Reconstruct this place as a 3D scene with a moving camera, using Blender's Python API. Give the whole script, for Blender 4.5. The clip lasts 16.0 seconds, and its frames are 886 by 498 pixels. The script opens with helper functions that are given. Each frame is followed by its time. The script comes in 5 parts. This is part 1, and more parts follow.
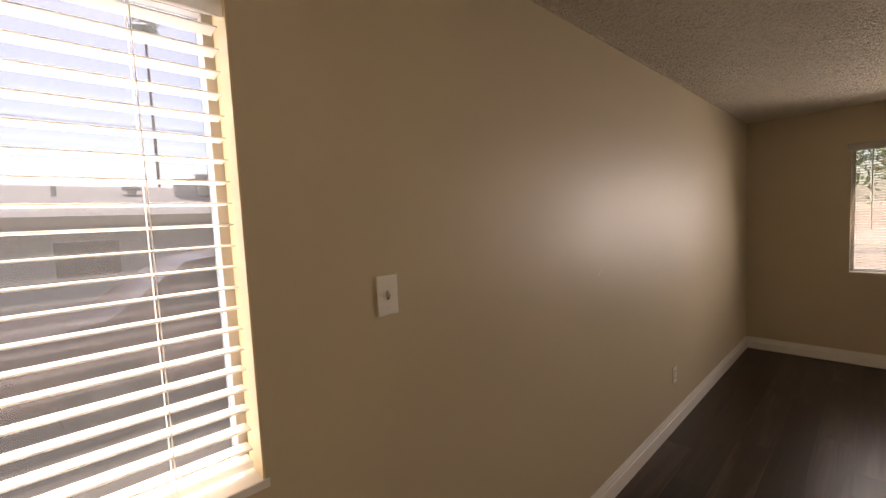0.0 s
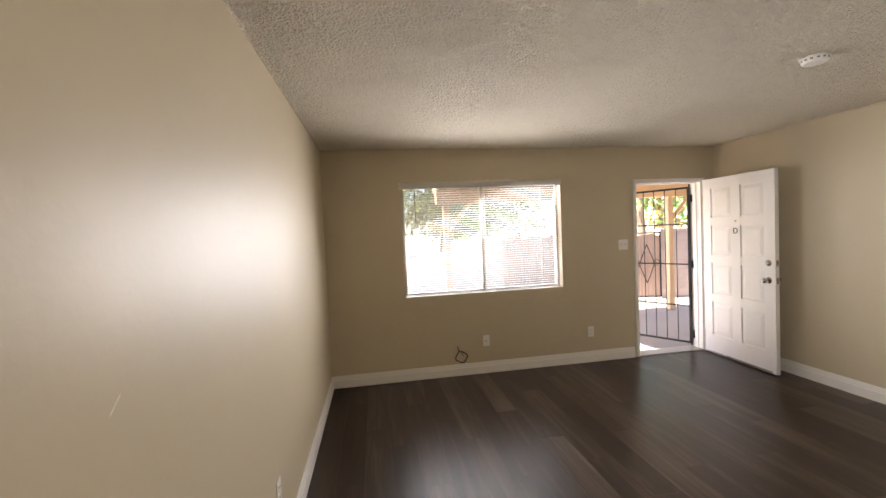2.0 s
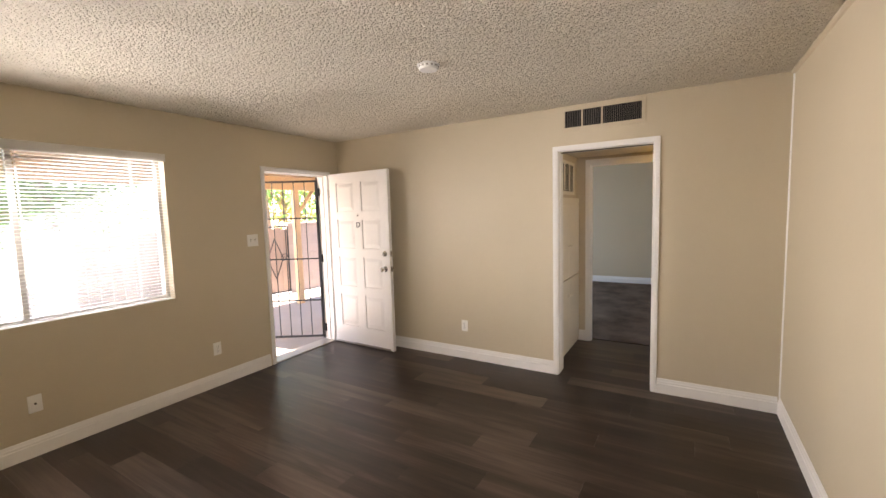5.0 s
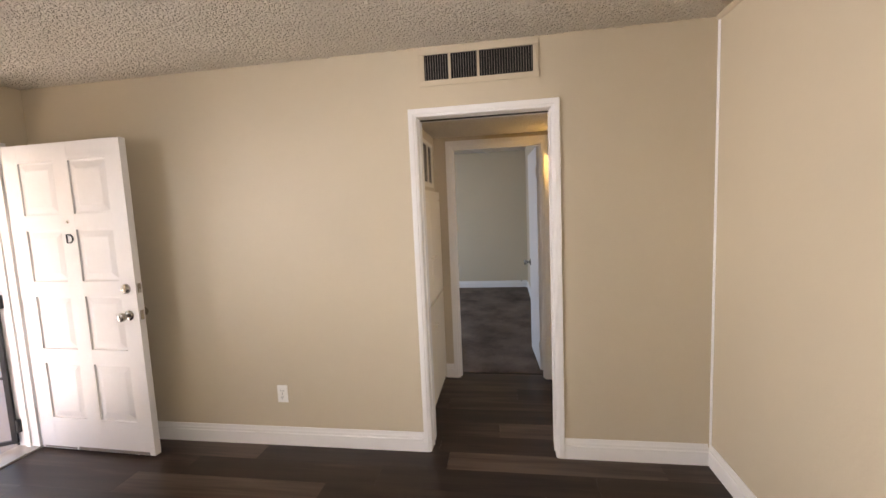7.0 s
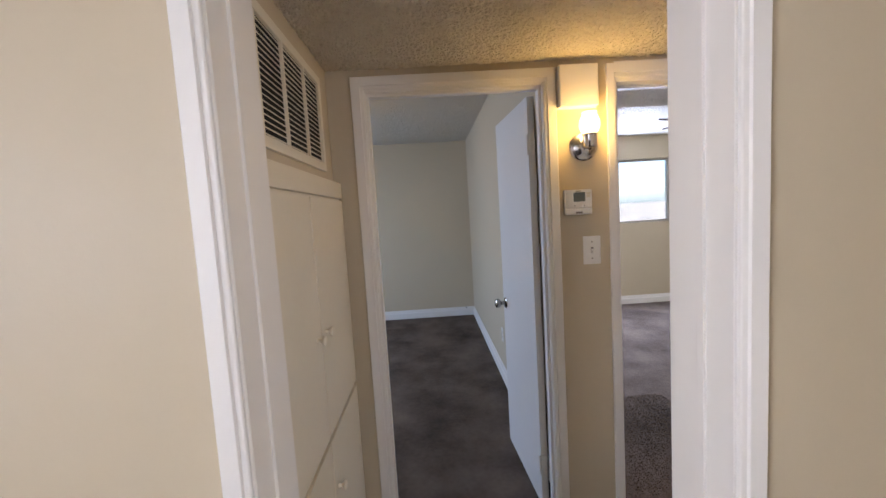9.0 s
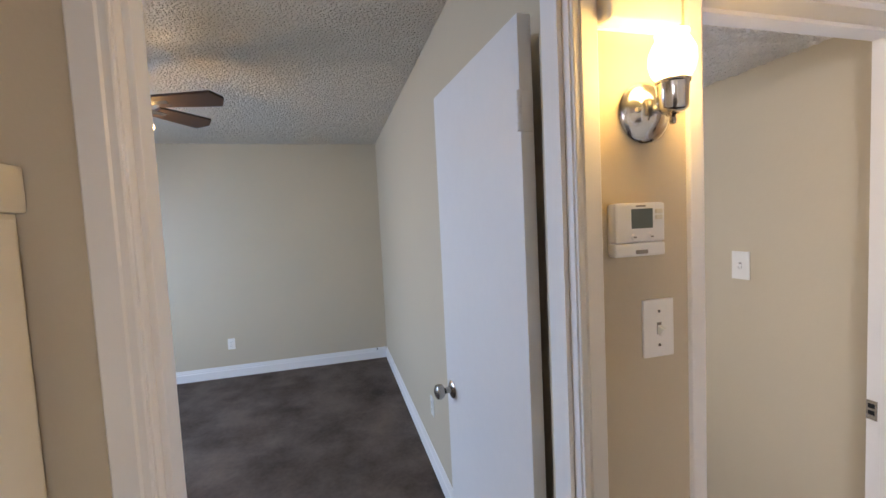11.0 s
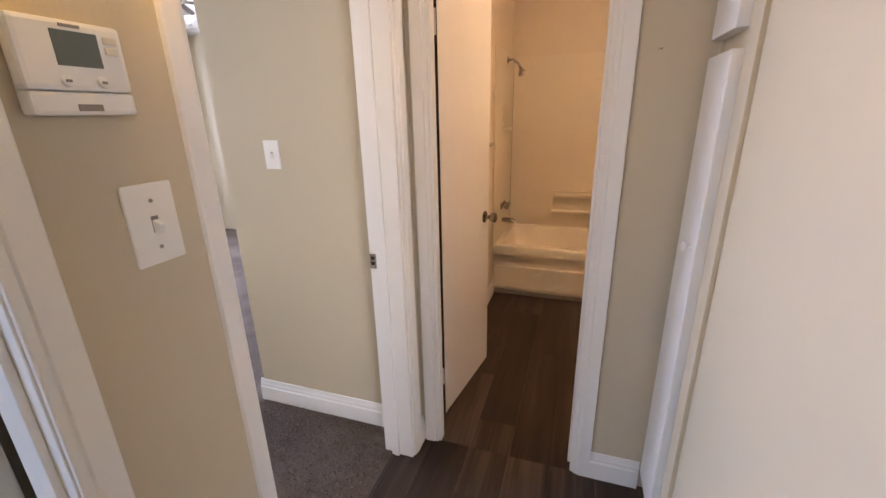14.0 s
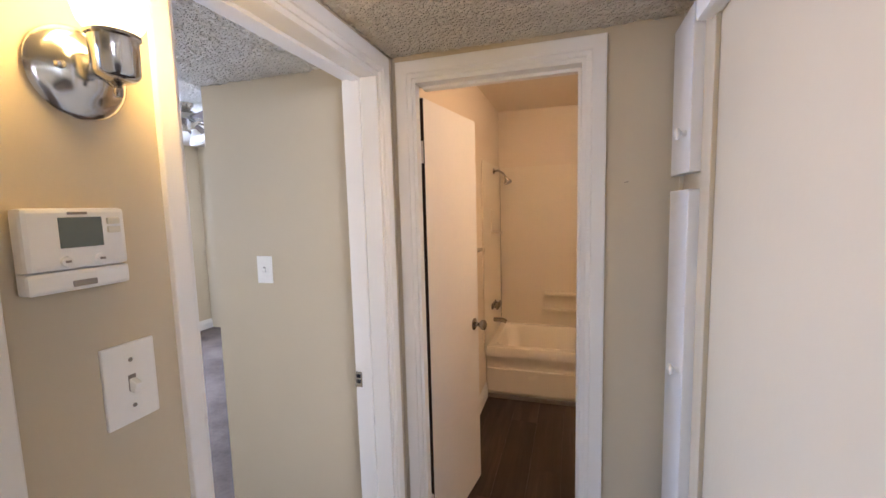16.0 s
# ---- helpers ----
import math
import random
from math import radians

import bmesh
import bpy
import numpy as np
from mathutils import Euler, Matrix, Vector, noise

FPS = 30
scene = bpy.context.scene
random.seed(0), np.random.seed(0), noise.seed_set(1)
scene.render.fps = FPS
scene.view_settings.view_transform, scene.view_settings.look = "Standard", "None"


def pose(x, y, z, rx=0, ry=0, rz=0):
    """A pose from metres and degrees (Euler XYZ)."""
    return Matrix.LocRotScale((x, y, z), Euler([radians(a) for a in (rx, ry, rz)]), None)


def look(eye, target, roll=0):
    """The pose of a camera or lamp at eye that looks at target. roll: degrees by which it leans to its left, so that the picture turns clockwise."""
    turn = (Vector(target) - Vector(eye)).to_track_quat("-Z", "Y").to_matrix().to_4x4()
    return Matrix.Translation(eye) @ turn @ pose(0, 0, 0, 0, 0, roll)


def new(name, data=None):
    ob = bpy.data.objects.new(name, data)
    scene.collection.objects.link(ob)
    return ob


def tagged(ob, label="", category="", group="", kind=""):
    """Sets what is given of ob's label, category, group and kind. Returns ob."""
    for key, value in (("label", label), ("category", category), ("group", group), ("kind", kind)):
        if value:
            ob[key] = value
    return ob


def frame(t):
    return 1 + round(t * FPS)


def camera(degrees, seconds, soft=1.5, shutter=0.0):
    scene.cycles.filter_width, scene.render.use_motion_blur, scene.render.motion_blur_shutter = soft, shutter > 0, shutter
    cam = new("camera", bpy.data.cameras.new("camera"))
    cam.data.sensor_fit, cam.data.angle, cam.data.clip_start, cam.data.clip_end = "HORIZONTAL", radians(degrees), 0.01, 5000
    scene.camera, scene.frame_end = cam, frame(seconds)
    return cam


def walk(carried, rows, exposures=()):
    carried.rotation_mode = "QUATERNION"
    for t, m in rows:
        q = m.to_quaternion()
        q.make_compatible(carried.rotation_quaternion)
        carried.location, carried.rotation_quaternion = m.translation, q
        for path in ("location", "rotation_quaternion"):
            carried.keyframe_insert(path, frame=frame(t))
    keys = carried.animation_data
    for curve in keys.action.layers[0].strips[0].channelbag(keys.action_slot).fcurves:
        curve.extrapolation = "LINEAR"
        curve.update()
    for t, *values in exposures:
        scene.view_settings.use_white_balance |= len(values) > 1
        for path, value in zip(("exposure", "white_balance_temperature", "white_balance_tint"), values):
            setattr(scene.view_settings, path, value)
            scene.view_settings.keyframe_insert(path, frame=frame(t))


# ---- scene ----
cam = camera(94.8, 16.0)
PATH = [
    (0, (0.439, -0.375, 1.573), (-1.019, 0.987, 1.431), -2.8),
    (0.3, (0.257, -0.171, 1.554), (-1.008, 1.375, 1.447), -3.2),
    (0.5, (0.16, -0.021, 1.579), (-0.962, 1.631, 1.456), -2.6),
    (1, (-0.001, 0.292, 1.582), (-0.649, 2.181, 1.49), -2.8),
    (1.5, (-0.097, 0.577, 1.589), (-0.243, 2.569, 1.501), -2.7),
    (2, (-0.04, 0.789, 1.56), (0.29, 2.76, 1.479), -2.6),
    (2.5, (-0.016, 0.956, 1.576), (0.714, 2.815, 1.474), -2.7),
    (3, (-0.027, 1.071, 1.586), (1.012, 2.775, 1.456), -2.6),
    (3.5, (0.019, 1.115, 1.593), (1.273, 2.666, 1.437), -2.4),
    (4, (0.065, 1.148, 1.581), (1.493, 2.538, 1.411), -2.1),
    (6.5, (1.143, 1.773, 1.524), (3.08, 2.235, 1.336), -2.1),
    (7, (1.604, 1.863, 1.522), (3.57, 2.169, 1.326), -2.5),
    (7.5, (2.055, 1.971, 1.511), (4.037, 2.151, 1.312), -2.7),
    (8, (2.499, 2.035, 1.532), (4.486, 2.11, 1.317), -2.9),
    (8.5, (2.966, 2.067, 1.511), (4.956, 2.056, 1.315), -3.3),
    (11, (4.43, 2.014, 1.557), (6.358, 1.498, 1.434), -2.8),
    (11.5, (4.543, 1.965, 1.555), (6.329, 1.077, 1.401), -2.1),
    (12, (4.579, 1.916, 1.548), (6.135, 0.674, 1.36), -1.3),
    (12.5, (4.579, 1.873, 1.541), (5.848, 0.345, 1.305), -0.6),
    (13, (4.557, 1.832, 1.531), (5.538, 0.118, 1.214), -0.2),
    (13.5, (4.527, 1.805, 1.512), (5.285, 0.012, 1.056), -0.6),
    (14, (4.523, 1.796, 1.464), (5.133, -0.003, 0.839), -1.3),
    (14.5, (4.51, 1.806, 1.43), (5.05, 0.046, 0.648), -1.9),
    (15, (4.5, 1.792, 1.449), (5.015, -0.018, 0.771), -2.0),
    (15.5, (4.496, 1.784, 1.536), (5.018, -0.105, 1.142), -1.8),
    (16, (4.495, 1.788, 1.568), (5.097, -0.108, 1.366), -1.5),
]
EXPOSURES = [(0, 2.95, 8700, 29), (0.5, 3.2, 9500, 44), (1.0, 3.58, 7800, 30), (1.5, 3.85, 6900, 18), (2.5, 4.1, 7500, 21), (4.0, 4.22, 7400, 21), (6.5, 4.42, 7300, 24), (8.5, 4.25, 6400, 23), (11, 4.68, 6350, 22), (12.5, 4.75, 6450, 25), (13.5, 4.7, 6350, 24), (14.5, 5.0, 6350, 25), (15.2, 5.0, 6150, 23), (16, 4.85, 5850, 22)]
walk(cam, [(t, look(eye, target, roll)) for t, eye, target, roll in PATH], EXPOSURES)

# ---------- light ----------
world = bpy.data.worlds.new("sky_world")
scene.world = world
world.use_nodes = True
wn = world.node_tree.nodes
sky = wn.new("ShaderNodeTexSky")
sky.sky_type = 'NISHITA'
sky.sun_disc = False
sky.sun_elevation = radians(46)
sky.sun_rotation = radians(-87)
wn["Background"].inputs[1].default_value = 0.062
world.node_tree.links.new(sky.outputs[0], wn["Background"].inputs[0])

sun_data = bpy.data.lights.new("sun", 'SUN')
sun_data.energy, sun_data.angle, sun_data.color = 2.5, radians(0.53), (1.0, 0.95, 0.87)
sun = new("sun", sun_data)
sun.matrix_world = look((-20, 0, 20), (-20 + 0.694, -0.030, 20 - 0.719))


def area_lamp(name, eye, target, sx, sy, watts, colour, spread=180):
    d = bpy.data.lights.new(name, 'AREA')
    d.shape, d.size, d.size_y, d.energy, d.color, d.spread = 'RECTANGLE', sx, sy, watts, colour, radians(spread)
    ob = new(name, d)
    ob.matrix_world = look(eye, target)
    return ob


def point_lamp(name, at, watts, colour, radius=0.04):
    d = bpy.data.lights.new(name, 'POINT')
    d.energy, d.color, d.shadow_soft_size = watts, colour, radius
    ob = new(name, d)
    ob.location = at
    return ob


DAY, WARM = (0.86, 0.93, 1.0), (1.0, 0.63, 0.17)
# daylight standing in the openings of the two windows, outside the glass
area_lamp("front_window_light", (1.15, 5.225, 1.48), (1.75, 0, -0.10), 1.72, 1.13, 6.6, DAY, 150)
# added fill lamps: patio light thrown up through window and door, plus doorway daylight
area_lamp("bounce_fill_window", (1.15, 5.23, 1.40), (1.35, 3.6, 2.45), 1.70, 1.0, 1.45, (0.95, 0.95, 0.92), 120)
area_lamp("bounce_fill_door", (3.39, 5.40, 0.75), (3.2, 3.4, 2.45), 0.80, 1.3, 0.22, (0.95, 0.95, 0.92), 140)
area_lamp("front_door_daylight_fill", (3.39, 5.262, 1.10), (3.39, 0, 1.0), 0.80, 1.85, 0.06, (0.62, 0.80, 1.0))
area_lamp("side_window_light", (-0.69, -0.71, 1.54), (5, -0.71, 1.54), 1.22, 1.06, 6.5, DAY)
area_lamp("bedroom_window_light", (7.3, 5.04, 1.5), (7.3, 1.0, -0.6), 1.8, 1.2, 3.5, (0.50, 0.71, 1.0), 170)
# lamp stretched north with its opening, out of view, to brighten the hall
area_lamp("back_bedroom_window_light", (9.2, -0.38, 1.66), (5, -0.38, 1.5), 2.2, 0.92, 10.5, (0.58, 0.73, 1.0))
point_lamp("sconce_bulb_light", (5.066, 1.385, 1.840), 0.23, WARM, 0.05)
point_lamp("bathroom_bulb_light", (3.95, -0.5, 2.26), 0.85, (1.0, 0.72, 0.45), 0.08)
point_lamp("fan_bulb_light", (6.98, 3.04, 2.16), 0.32, WARM, 0.06)


# ---------- materials ----------
def mat(name, colour, rough=0.6, metal=0.0, vary=0.08, scale=6.0, bump=0.0, bump_scale=60.0, spec=0.5, grain=0.04, per_object=0.0, emit=None, stretch=(1, 1, 1)):
    """A surface with two scales of colour variation, fine relief and optional per-object variation."""
    m = bpy.data.materials.new(name)
    m.use_nodes = True
    nt = m.node_tree
    N, L = nt.nodes, nt.links
    b = N["Principled BSDF"]
    b.inputs["Roughness"].default_value = rough
    b.inputs["Metallic"].default_value = metal
    b.inputs["Specular IOR Level"].default_value = spec
    co = N.new("ShaderNodeTexCoord")
    mp = N.new("ShaderNodeMapping")
    mp.inputs["Scale"].default_value = stretch
    geo = N.new("ShaderNodeNewGeometry")
    L.new(geo.outputs["Position"], mp.inputs[0])
    n1 = N.new("ShaderNodeTexNoise")
    n1.inputs["Scale"].default_value, n1.inputs["Detail"].default_value = scale, 5
    n2 = N.new("ShaderNodeTexNoise")
    n2.inputs["Scale"].default_value, n2.inputs["Detail"].default_value = scale * 14, 3
    L.new(mp.outputs[0], n1.inputs["Vector"]), L.new(mp.outputs[0], n2.inputs["Vector"])
    v = N.new("ShaderNodeMath")
    v.operation = 'MULTIPLY_ADD'
    v.inputs[1].default_value, v.inputs[2].default_value = vary * 2, 1 - vary
    L.new(n1.outputs[0], v.inputs[0])
    g = N.new("ShaderNodeMath")
    g.operation = 'MULTIPLY_ADD'
    g.inputs[1].default_value, g.inputs[2].default_value = grain * 2, -grain
    L.new(n2.outputs[0], g.inputs[0])
    s = N.new("ShaderNodeMath")
    L.new(v.outputs[0], s.inputs[0]), L.new(g.outputs[0], s.inputs[1])
    out = s.outputs[0]
    if per_object:
        oi = N.new("ShaderNodeObjectInfo")
        sh = N.new("ShaderNodeVectorMath")
        sh.operation = 'MULTIPLY_ADD'
        sh.inputs[1].default_value = (13.0, 29.0, 7.0)
        L.new(oi.outputs["Random"], sh.inputs[0]), L.new(geo.outputs["Position"], sh.inputs[2]), L.new(sh.outputs[0], mp.inputs[0])
        p = N.new("ShaderNodeMath")
        p.operation = 'MULTIPLY_ADD'
        p.inputs[1].default_value, p.inputs[2].default_value = per_object * 2, 1 - per_object
        L.new(oi.outputs["Random"], p.inputs[0])
        q = N.new("ShaderNodeMath")
        q.operation = 'MULTIPLY'
        L.new(out, q.inputs[0]), L.new(p.outputs[0], q.inputs[1])
        out = q.outputs[0]
    hsv = N.new("ShaderNodeHueSaturation")
    hsv.inputs["Color"].default_value = (*colour, 1)
    L.new(out, hsv.inputs["Value"])
    L.new(hsv.outputs[0], b.inputs["Base Color"])
    r = N.new("ShaderNodeMath")
    r.operation = 'MULTIPLY_ADD'
    r.inputs[1].default_value, r.inputs[2].default_value = 0.12, rough - 0.06
    L.new(n1.outputs[0], r.inputs[0]), L.new(r.outputs[0], b.inputs["Roughness"])
    if bump:
        n3 = N.new("ShaderNodeTexNoise")
        n3.inputs["Scale"].default_value, n3.inputs["Detail"].default_value = bump_scale, 3
        L.new(mp.outputs[0], n3.inputs["Vector"])
        bp = N.new("ShaderNodeBump")
        bp.inputs["Strength"].default_value, bp.inputs["Distance"].default_value = bump, 0.01
        L.new(n3.outputs[0], bp.inputs["Height"]), L.new(bp.outputs[0], b.inputs["Normal"])
    if emit:
        b.inputs["Emission Color"].default_value = (*emit[0], 1)
        b.inputs["Emission Strength"].default_value = emit[1]
    return m


def glass(name, tint, rough=0.0, haze=0.0):
    """A thin pane: tinted see-through with a faint Fresnel gloss and a translucent film that adds washed-out haze."""
    m = bpy.data.materials.new(name)
    m.use_nodes = True
    N, L = m.node_tree.nodes, m.node_tree.links
    N.remove(N["Principled BSDF"])
    tr, gl, fr, mix = N.new("ShaderNodeBsdfTransparent"), N.new("ShaderNodeBsdfGlossy"), N.new("ShaderNodeFresnel"), N.new("ShaderNodeMixShader")
    tr.inputs[0].default_value = (*tint, 1)
    gl.inputs["Roughness"].default_value = rough
    fr.inputs[0].default_value = 1.45
    L.new(fr.outputs[0], mix.inputs[0]), L.new(tr.outputs[0], mix.inputs[1]), L.new(gl.outputs[0], mix.inputs[2])
    film, veil = N.new("ShaderNodeBsdfTranslucent"), N.new("ShaderNodeMixShader")
    film.inputs[0].default_value = (0.80, 0.80, 0.78, 1)
    veil.inputs[0].default_value = haze
    L.new(mix.outputs[0], veil.inputs[1]), L.new(film.outputs[0], veil.inputs[2])
    L.new(veil.outputs[0], N["Material Output"].inputs[0])
    return m


WALL = mat("wall_paint", (0.588, 0.503, 0.362), 0.47, vary=0.06, scale=1.2, bump=0.06, bump_scale=45, grain=0.012, spec=0.30)
WHITE = mat("white_trim_paint", (0.83, 0.81, 0.77), 0.45, vary=0.015, scale=3, grain=0.008)
DOORWHITE = mat("white_door_paint", (0.80, 0.78, 0.75), 0.42, vary=0.04, scale=2.5, bump=0.06, bump_scale=25, grain=0.02)
CABINET = mat("cabinet_paint", (0.76, 0.70, 0.56), 0.42, vary=0.03, scale=3, bump=0.05, grain=0.02)
PLASTIC = mat("white_plastic", (0.86, 0.84, 0.79), 0.35, vary=0.02, grain=0.01)
CHROME = mat("chrome", (0.66, 0.66, 0.65), 0.17, 1.0, vary=0.03, grain=0.01)
NICKEL = mat("aged_nickel", (0.40, 0.37, 0.33), 0.26, 1.0, vary=0.08)
BLACK = mat("black_iron", (0.02, 0.02, 0.022), 0.5, 0.3, vary=0.2)
# near-black in place of the shade inside ducts and holes
DARK = mat("dark_void", (0.012, 0.011, 0.01), 0.9, vary=0.1)
GRIME = mat("grimy_metal", (0.25, 0.22, 0.19), 0.6, 0.2, vary=0.3)
SCREEN = mat("grey_display", (0.13, 0.15, 0.13), 0.25, vary=0.03)
TUB = mat("tub_enamel", (0.80, 0.74, 0.62), 0.25, vary=0.02, grain=0.01)
SURROUND = mat("shower_surround", (0.74, 0.66, 0.52), 0.3, vary=0.03, scale=2, grain=0.01)
BATHWALL = mat("bathroom_paint", (0.72, 0.62, 0.48), 0.4, vary=0.03, scale=1.5, bump=0.08, bump_scale=45, grain=0.01)
SUBFLOOR = mat("subfloor", (0.05, 0.04, 0.035), 0.8, vary=0.2)
SLAT = mat("blind_vinyl", (0.82, 0.80, 0.76), 0.4, vary=0.02, grain=0.01)
sn, sl = SLAT.node_tree.nodes, SLAT.node_tree.links          # thin vinyl lets some light through
thin, both = sn.new("ShaderNodeBsdfTranslucent"), sn.new("ShaderNodeMixShader")
thin.inputs[0].default_value = (0.85, 0.83, 0.80, 1)
both.inputs[0].default_value = 0.55
sl.new(sn["Principled BSDF"].outputs[0], both.inputs[1]), sl.new(thin.outputs[0], both.inputs[2]), sl.new(both.outputs[0], sn["Material Output"].inputs[0])
# dark brown that carries the shade of a door's hinge gap
GAPSHADE = mat("hinge_gap_shade", (0.030, 0.020, 0.014), 0.85, vary=0.3, scale=9, grain=0.1, stretch=(4, 4, 0.5))
# yellow of the sun on the side window jamb, put into its colour
JAMBY = mat("sunlit_yellow_jamb", (0.80, 0.68, 0.46), 0.45, vary=0.05)
ALU = mat("window_aluminium", (0.45, 0.42, 0.38), 0.4, 0.6, vary=0.1)
BLADE = mat("dark_fan_blade", (0.06, 0.035, 0.025), 0.4, vary=0.15)
LAMPGLASS = mat("lit_frosted_glass", (0.9, 0.8, 0.6), 0.4, vary=0.02, emit=((1.0, 0.66, 0.25), 0.35))
BULBGLOW = mat("lit_bulb", (1, 0.9, 0.7), 0.3, vary=0.01, emit=((1.0, 0.75, 0.4), 0.6))
CONCRETE = mat("porch_concrete", (0.32, 0.30, 0.28), 0.85, vary=0.15, scale=1.5, bump=0.3, bump_scale=80)
DIRT = mat("dry_ground", (0.40, 0.32, 0.23), 0.95, vary=0.25, scale=0.8, bump=0.6, bump_scale=20)
BLOCKPAINT = mat("painted_block", (0.44, 0.35, 0.31), 0.8, vary=0.08, scale=2, bump=0.3, bump_scale=40, per_object=0.05)
WHITEBLOCK = mat("white_block", (0.78, 0.76, 0.74), 0.8, vary=0.05, scale=2, bump=0.3, bump_scale=40, per_object=0.03)
FENCE = mat("weathered_fence_wood", (0.40, 0.29, 0.235), 0.85, vary=0.2, scale=2, bump=0.3, per_object=0.15, stretch=(6, 6, 0.7))
SOFFIT = mat("porch_soffit_paint", (0.72, 0.52, 0.33), 0.7, vary=0.06, scale=2)
STUCCO = mat("stucco", (0.52, 0.47, 0.40), 0.9, vary=0.08, scale=1.2, bump=0.5, bump_scale=60)
SHINGLE = mat("roof_shingle", (0.42, 0.36, 0.32), 0.9, vary=0.15, scale=3, bump=0.4, bump_scale=30, stretch=(1, 4, 4))
LEAF = mat("leaf_green", (0.09, 0.21, 0.045), 0.5, vary=0.4, scale=2, per_object=0.1)
LEAFY = mat("leaf_yellow_green", (0.20, 0.19, 0.04), 0.5, vary=0.4, scale=2)
BARK = mat("bark", (0.14, 0.10, 0.07), 0.9, vary=0.25, scale=8, bump=0.6, bump_scale=30)
ASPHALT = mat("asphalt", (0.06, 0.058, 0.055), 0.9, vary=0.2, scale=2, bump=0.4, bump_scale=90)
CARPAINT = mat("dark_car_paint", (0.07, 0.02, 0.022), 0.2, 0.3, vary=0.05)
RED = mat("red_lens", (0.35, 0.02, 0.02), 0.25)
RIM = mat("dull_wheel_rim", (0.10, 0.10, 0.10), 0.5, 0.4, vary=0.2)
RUBBER = mat("rubber", (0.02, 0.02, 0.02), 0.8)
# the translucent film lays a pale glare-like veil over the outdoor view
PANE = glass("window_pane", (0.58, 0.61, 0.64), haze=0.030)
WPANE = glass("side_window_pane", (0.42, 0.47, 0.52), haze=0.010)
CARGLASS = mat("car_glass", (0.03, 0.035, 0.04), 0.08)


def plank_material():
    """Grey-brown printed vinyl: long grain, darker cathedral figure, each plank shifted and toned on its own."""
    m = mat("vinyl_plank", (0.07, 0.052, 0.042), 0.30, spec=0.27)
    N, L = m.node_tree.nodes, m.node_tree.links
    bs = N["Principled BSDF"]
    geo, oi = N.new("ShaderNodeNewGeometry"), N.new("ShaderNodeObjectInfo")
    sh = N.new("ShaderNodeVectorMath")
    sh.operation = 'MULTIPLY_ADD'
    sh.inputs[1].default_value = (17.0, 31.0, 5.0)
    L.new(oi.outputs["Random"], sh.inputs[0]), L.new(geo.outputs["Position"], sh.inputs[2])

    def grain(sx, sy, detail, distort, rough=0.6):
        mp, n = N.new("ShaderNodeMapping"), N.new("ShaderNodeTexNoise")
        mp.inputs["Scale"].default_value = (sx, sy, 1)
        L.new(sh.outputs[0], mp.inputs[0]), L.new(mp.outputs[0], n.inputs["Vector"])
        n.inputs["Scale"].default_value, n.inputs["Detail"].default_value = 1.0, detail
        n.inputs["Roughness"].default_value, n.inputs["Distortion"].default_value = rough, distort
        return n.outputs[0]
    figure, fine, cloud = grain(13, 0.9, 4, 0.5, 0.55), grain(80, 2.2, 2, 0.1), grain(4, 0.8, 2, 0.3)
    ramp = N.new("ShaderNodeValToRGB")
    e = ramp.color_ramp.elements
    e[0].position, e[0].color = 0.30, (0.023, 0.015, 0.0112, 1)
    e[1].position, e[1].color = 0.72, (0.112, 0.079, 0.060, 1)
    mid = ramp.color_ramp.elements.new(0.50)
    mid.color = (0.044, 0.029, 0.0215, 1)

    def mul_add(x, k, c):
        q = N.new("ShaderNodeMath")
        q.operation = 'MULTIPLY_ADD'
        q.inputs[1].default_value, q.inputs[2].default_value = k, c
        L.new(x, q.inputs[0])
        return q.outputs[0]

    def add(x, y):
        q = N.new("ShaderNodeMath")
        L.new(x, q.inputs[0]), L.new(y, q.inputs[1])
        return q.outputs[0]
    tone = add(add(mul_add(figure, 0.62, -0.31), mul_add(fine, 0.22, -0.11)), add(mul_add(cloud, 0.44, -0.22), mul_add(oi.outputs["Random"], 0.24, 0.37)))
    L.new(tone, ramp.inputs[0]), L.new(ramp.outputs[0], bs.inputs["Base Color"])
    L.new(mul_add(figure, 0.10, 0.29), bs.inputs["Roughness"])
    bp = N.new("ShaderNodeBump")
    bp.inputs["Strength"].default_value, bp.inputs["Distance"].default_value = 0.04, 0.001
    L.new(fine, bp.inputs["Height"]), L.new(bp.outputs[0], bs.inputs["Normal"])
    return m


def carpet_material():
    m = mat("carpet_pile", (0.135, 0.104, 0.084), 0.98, vary=1.1, scale=2.6, bump=1.0, bump_scale=220, grain=0.22, spec=0.1)
    return m


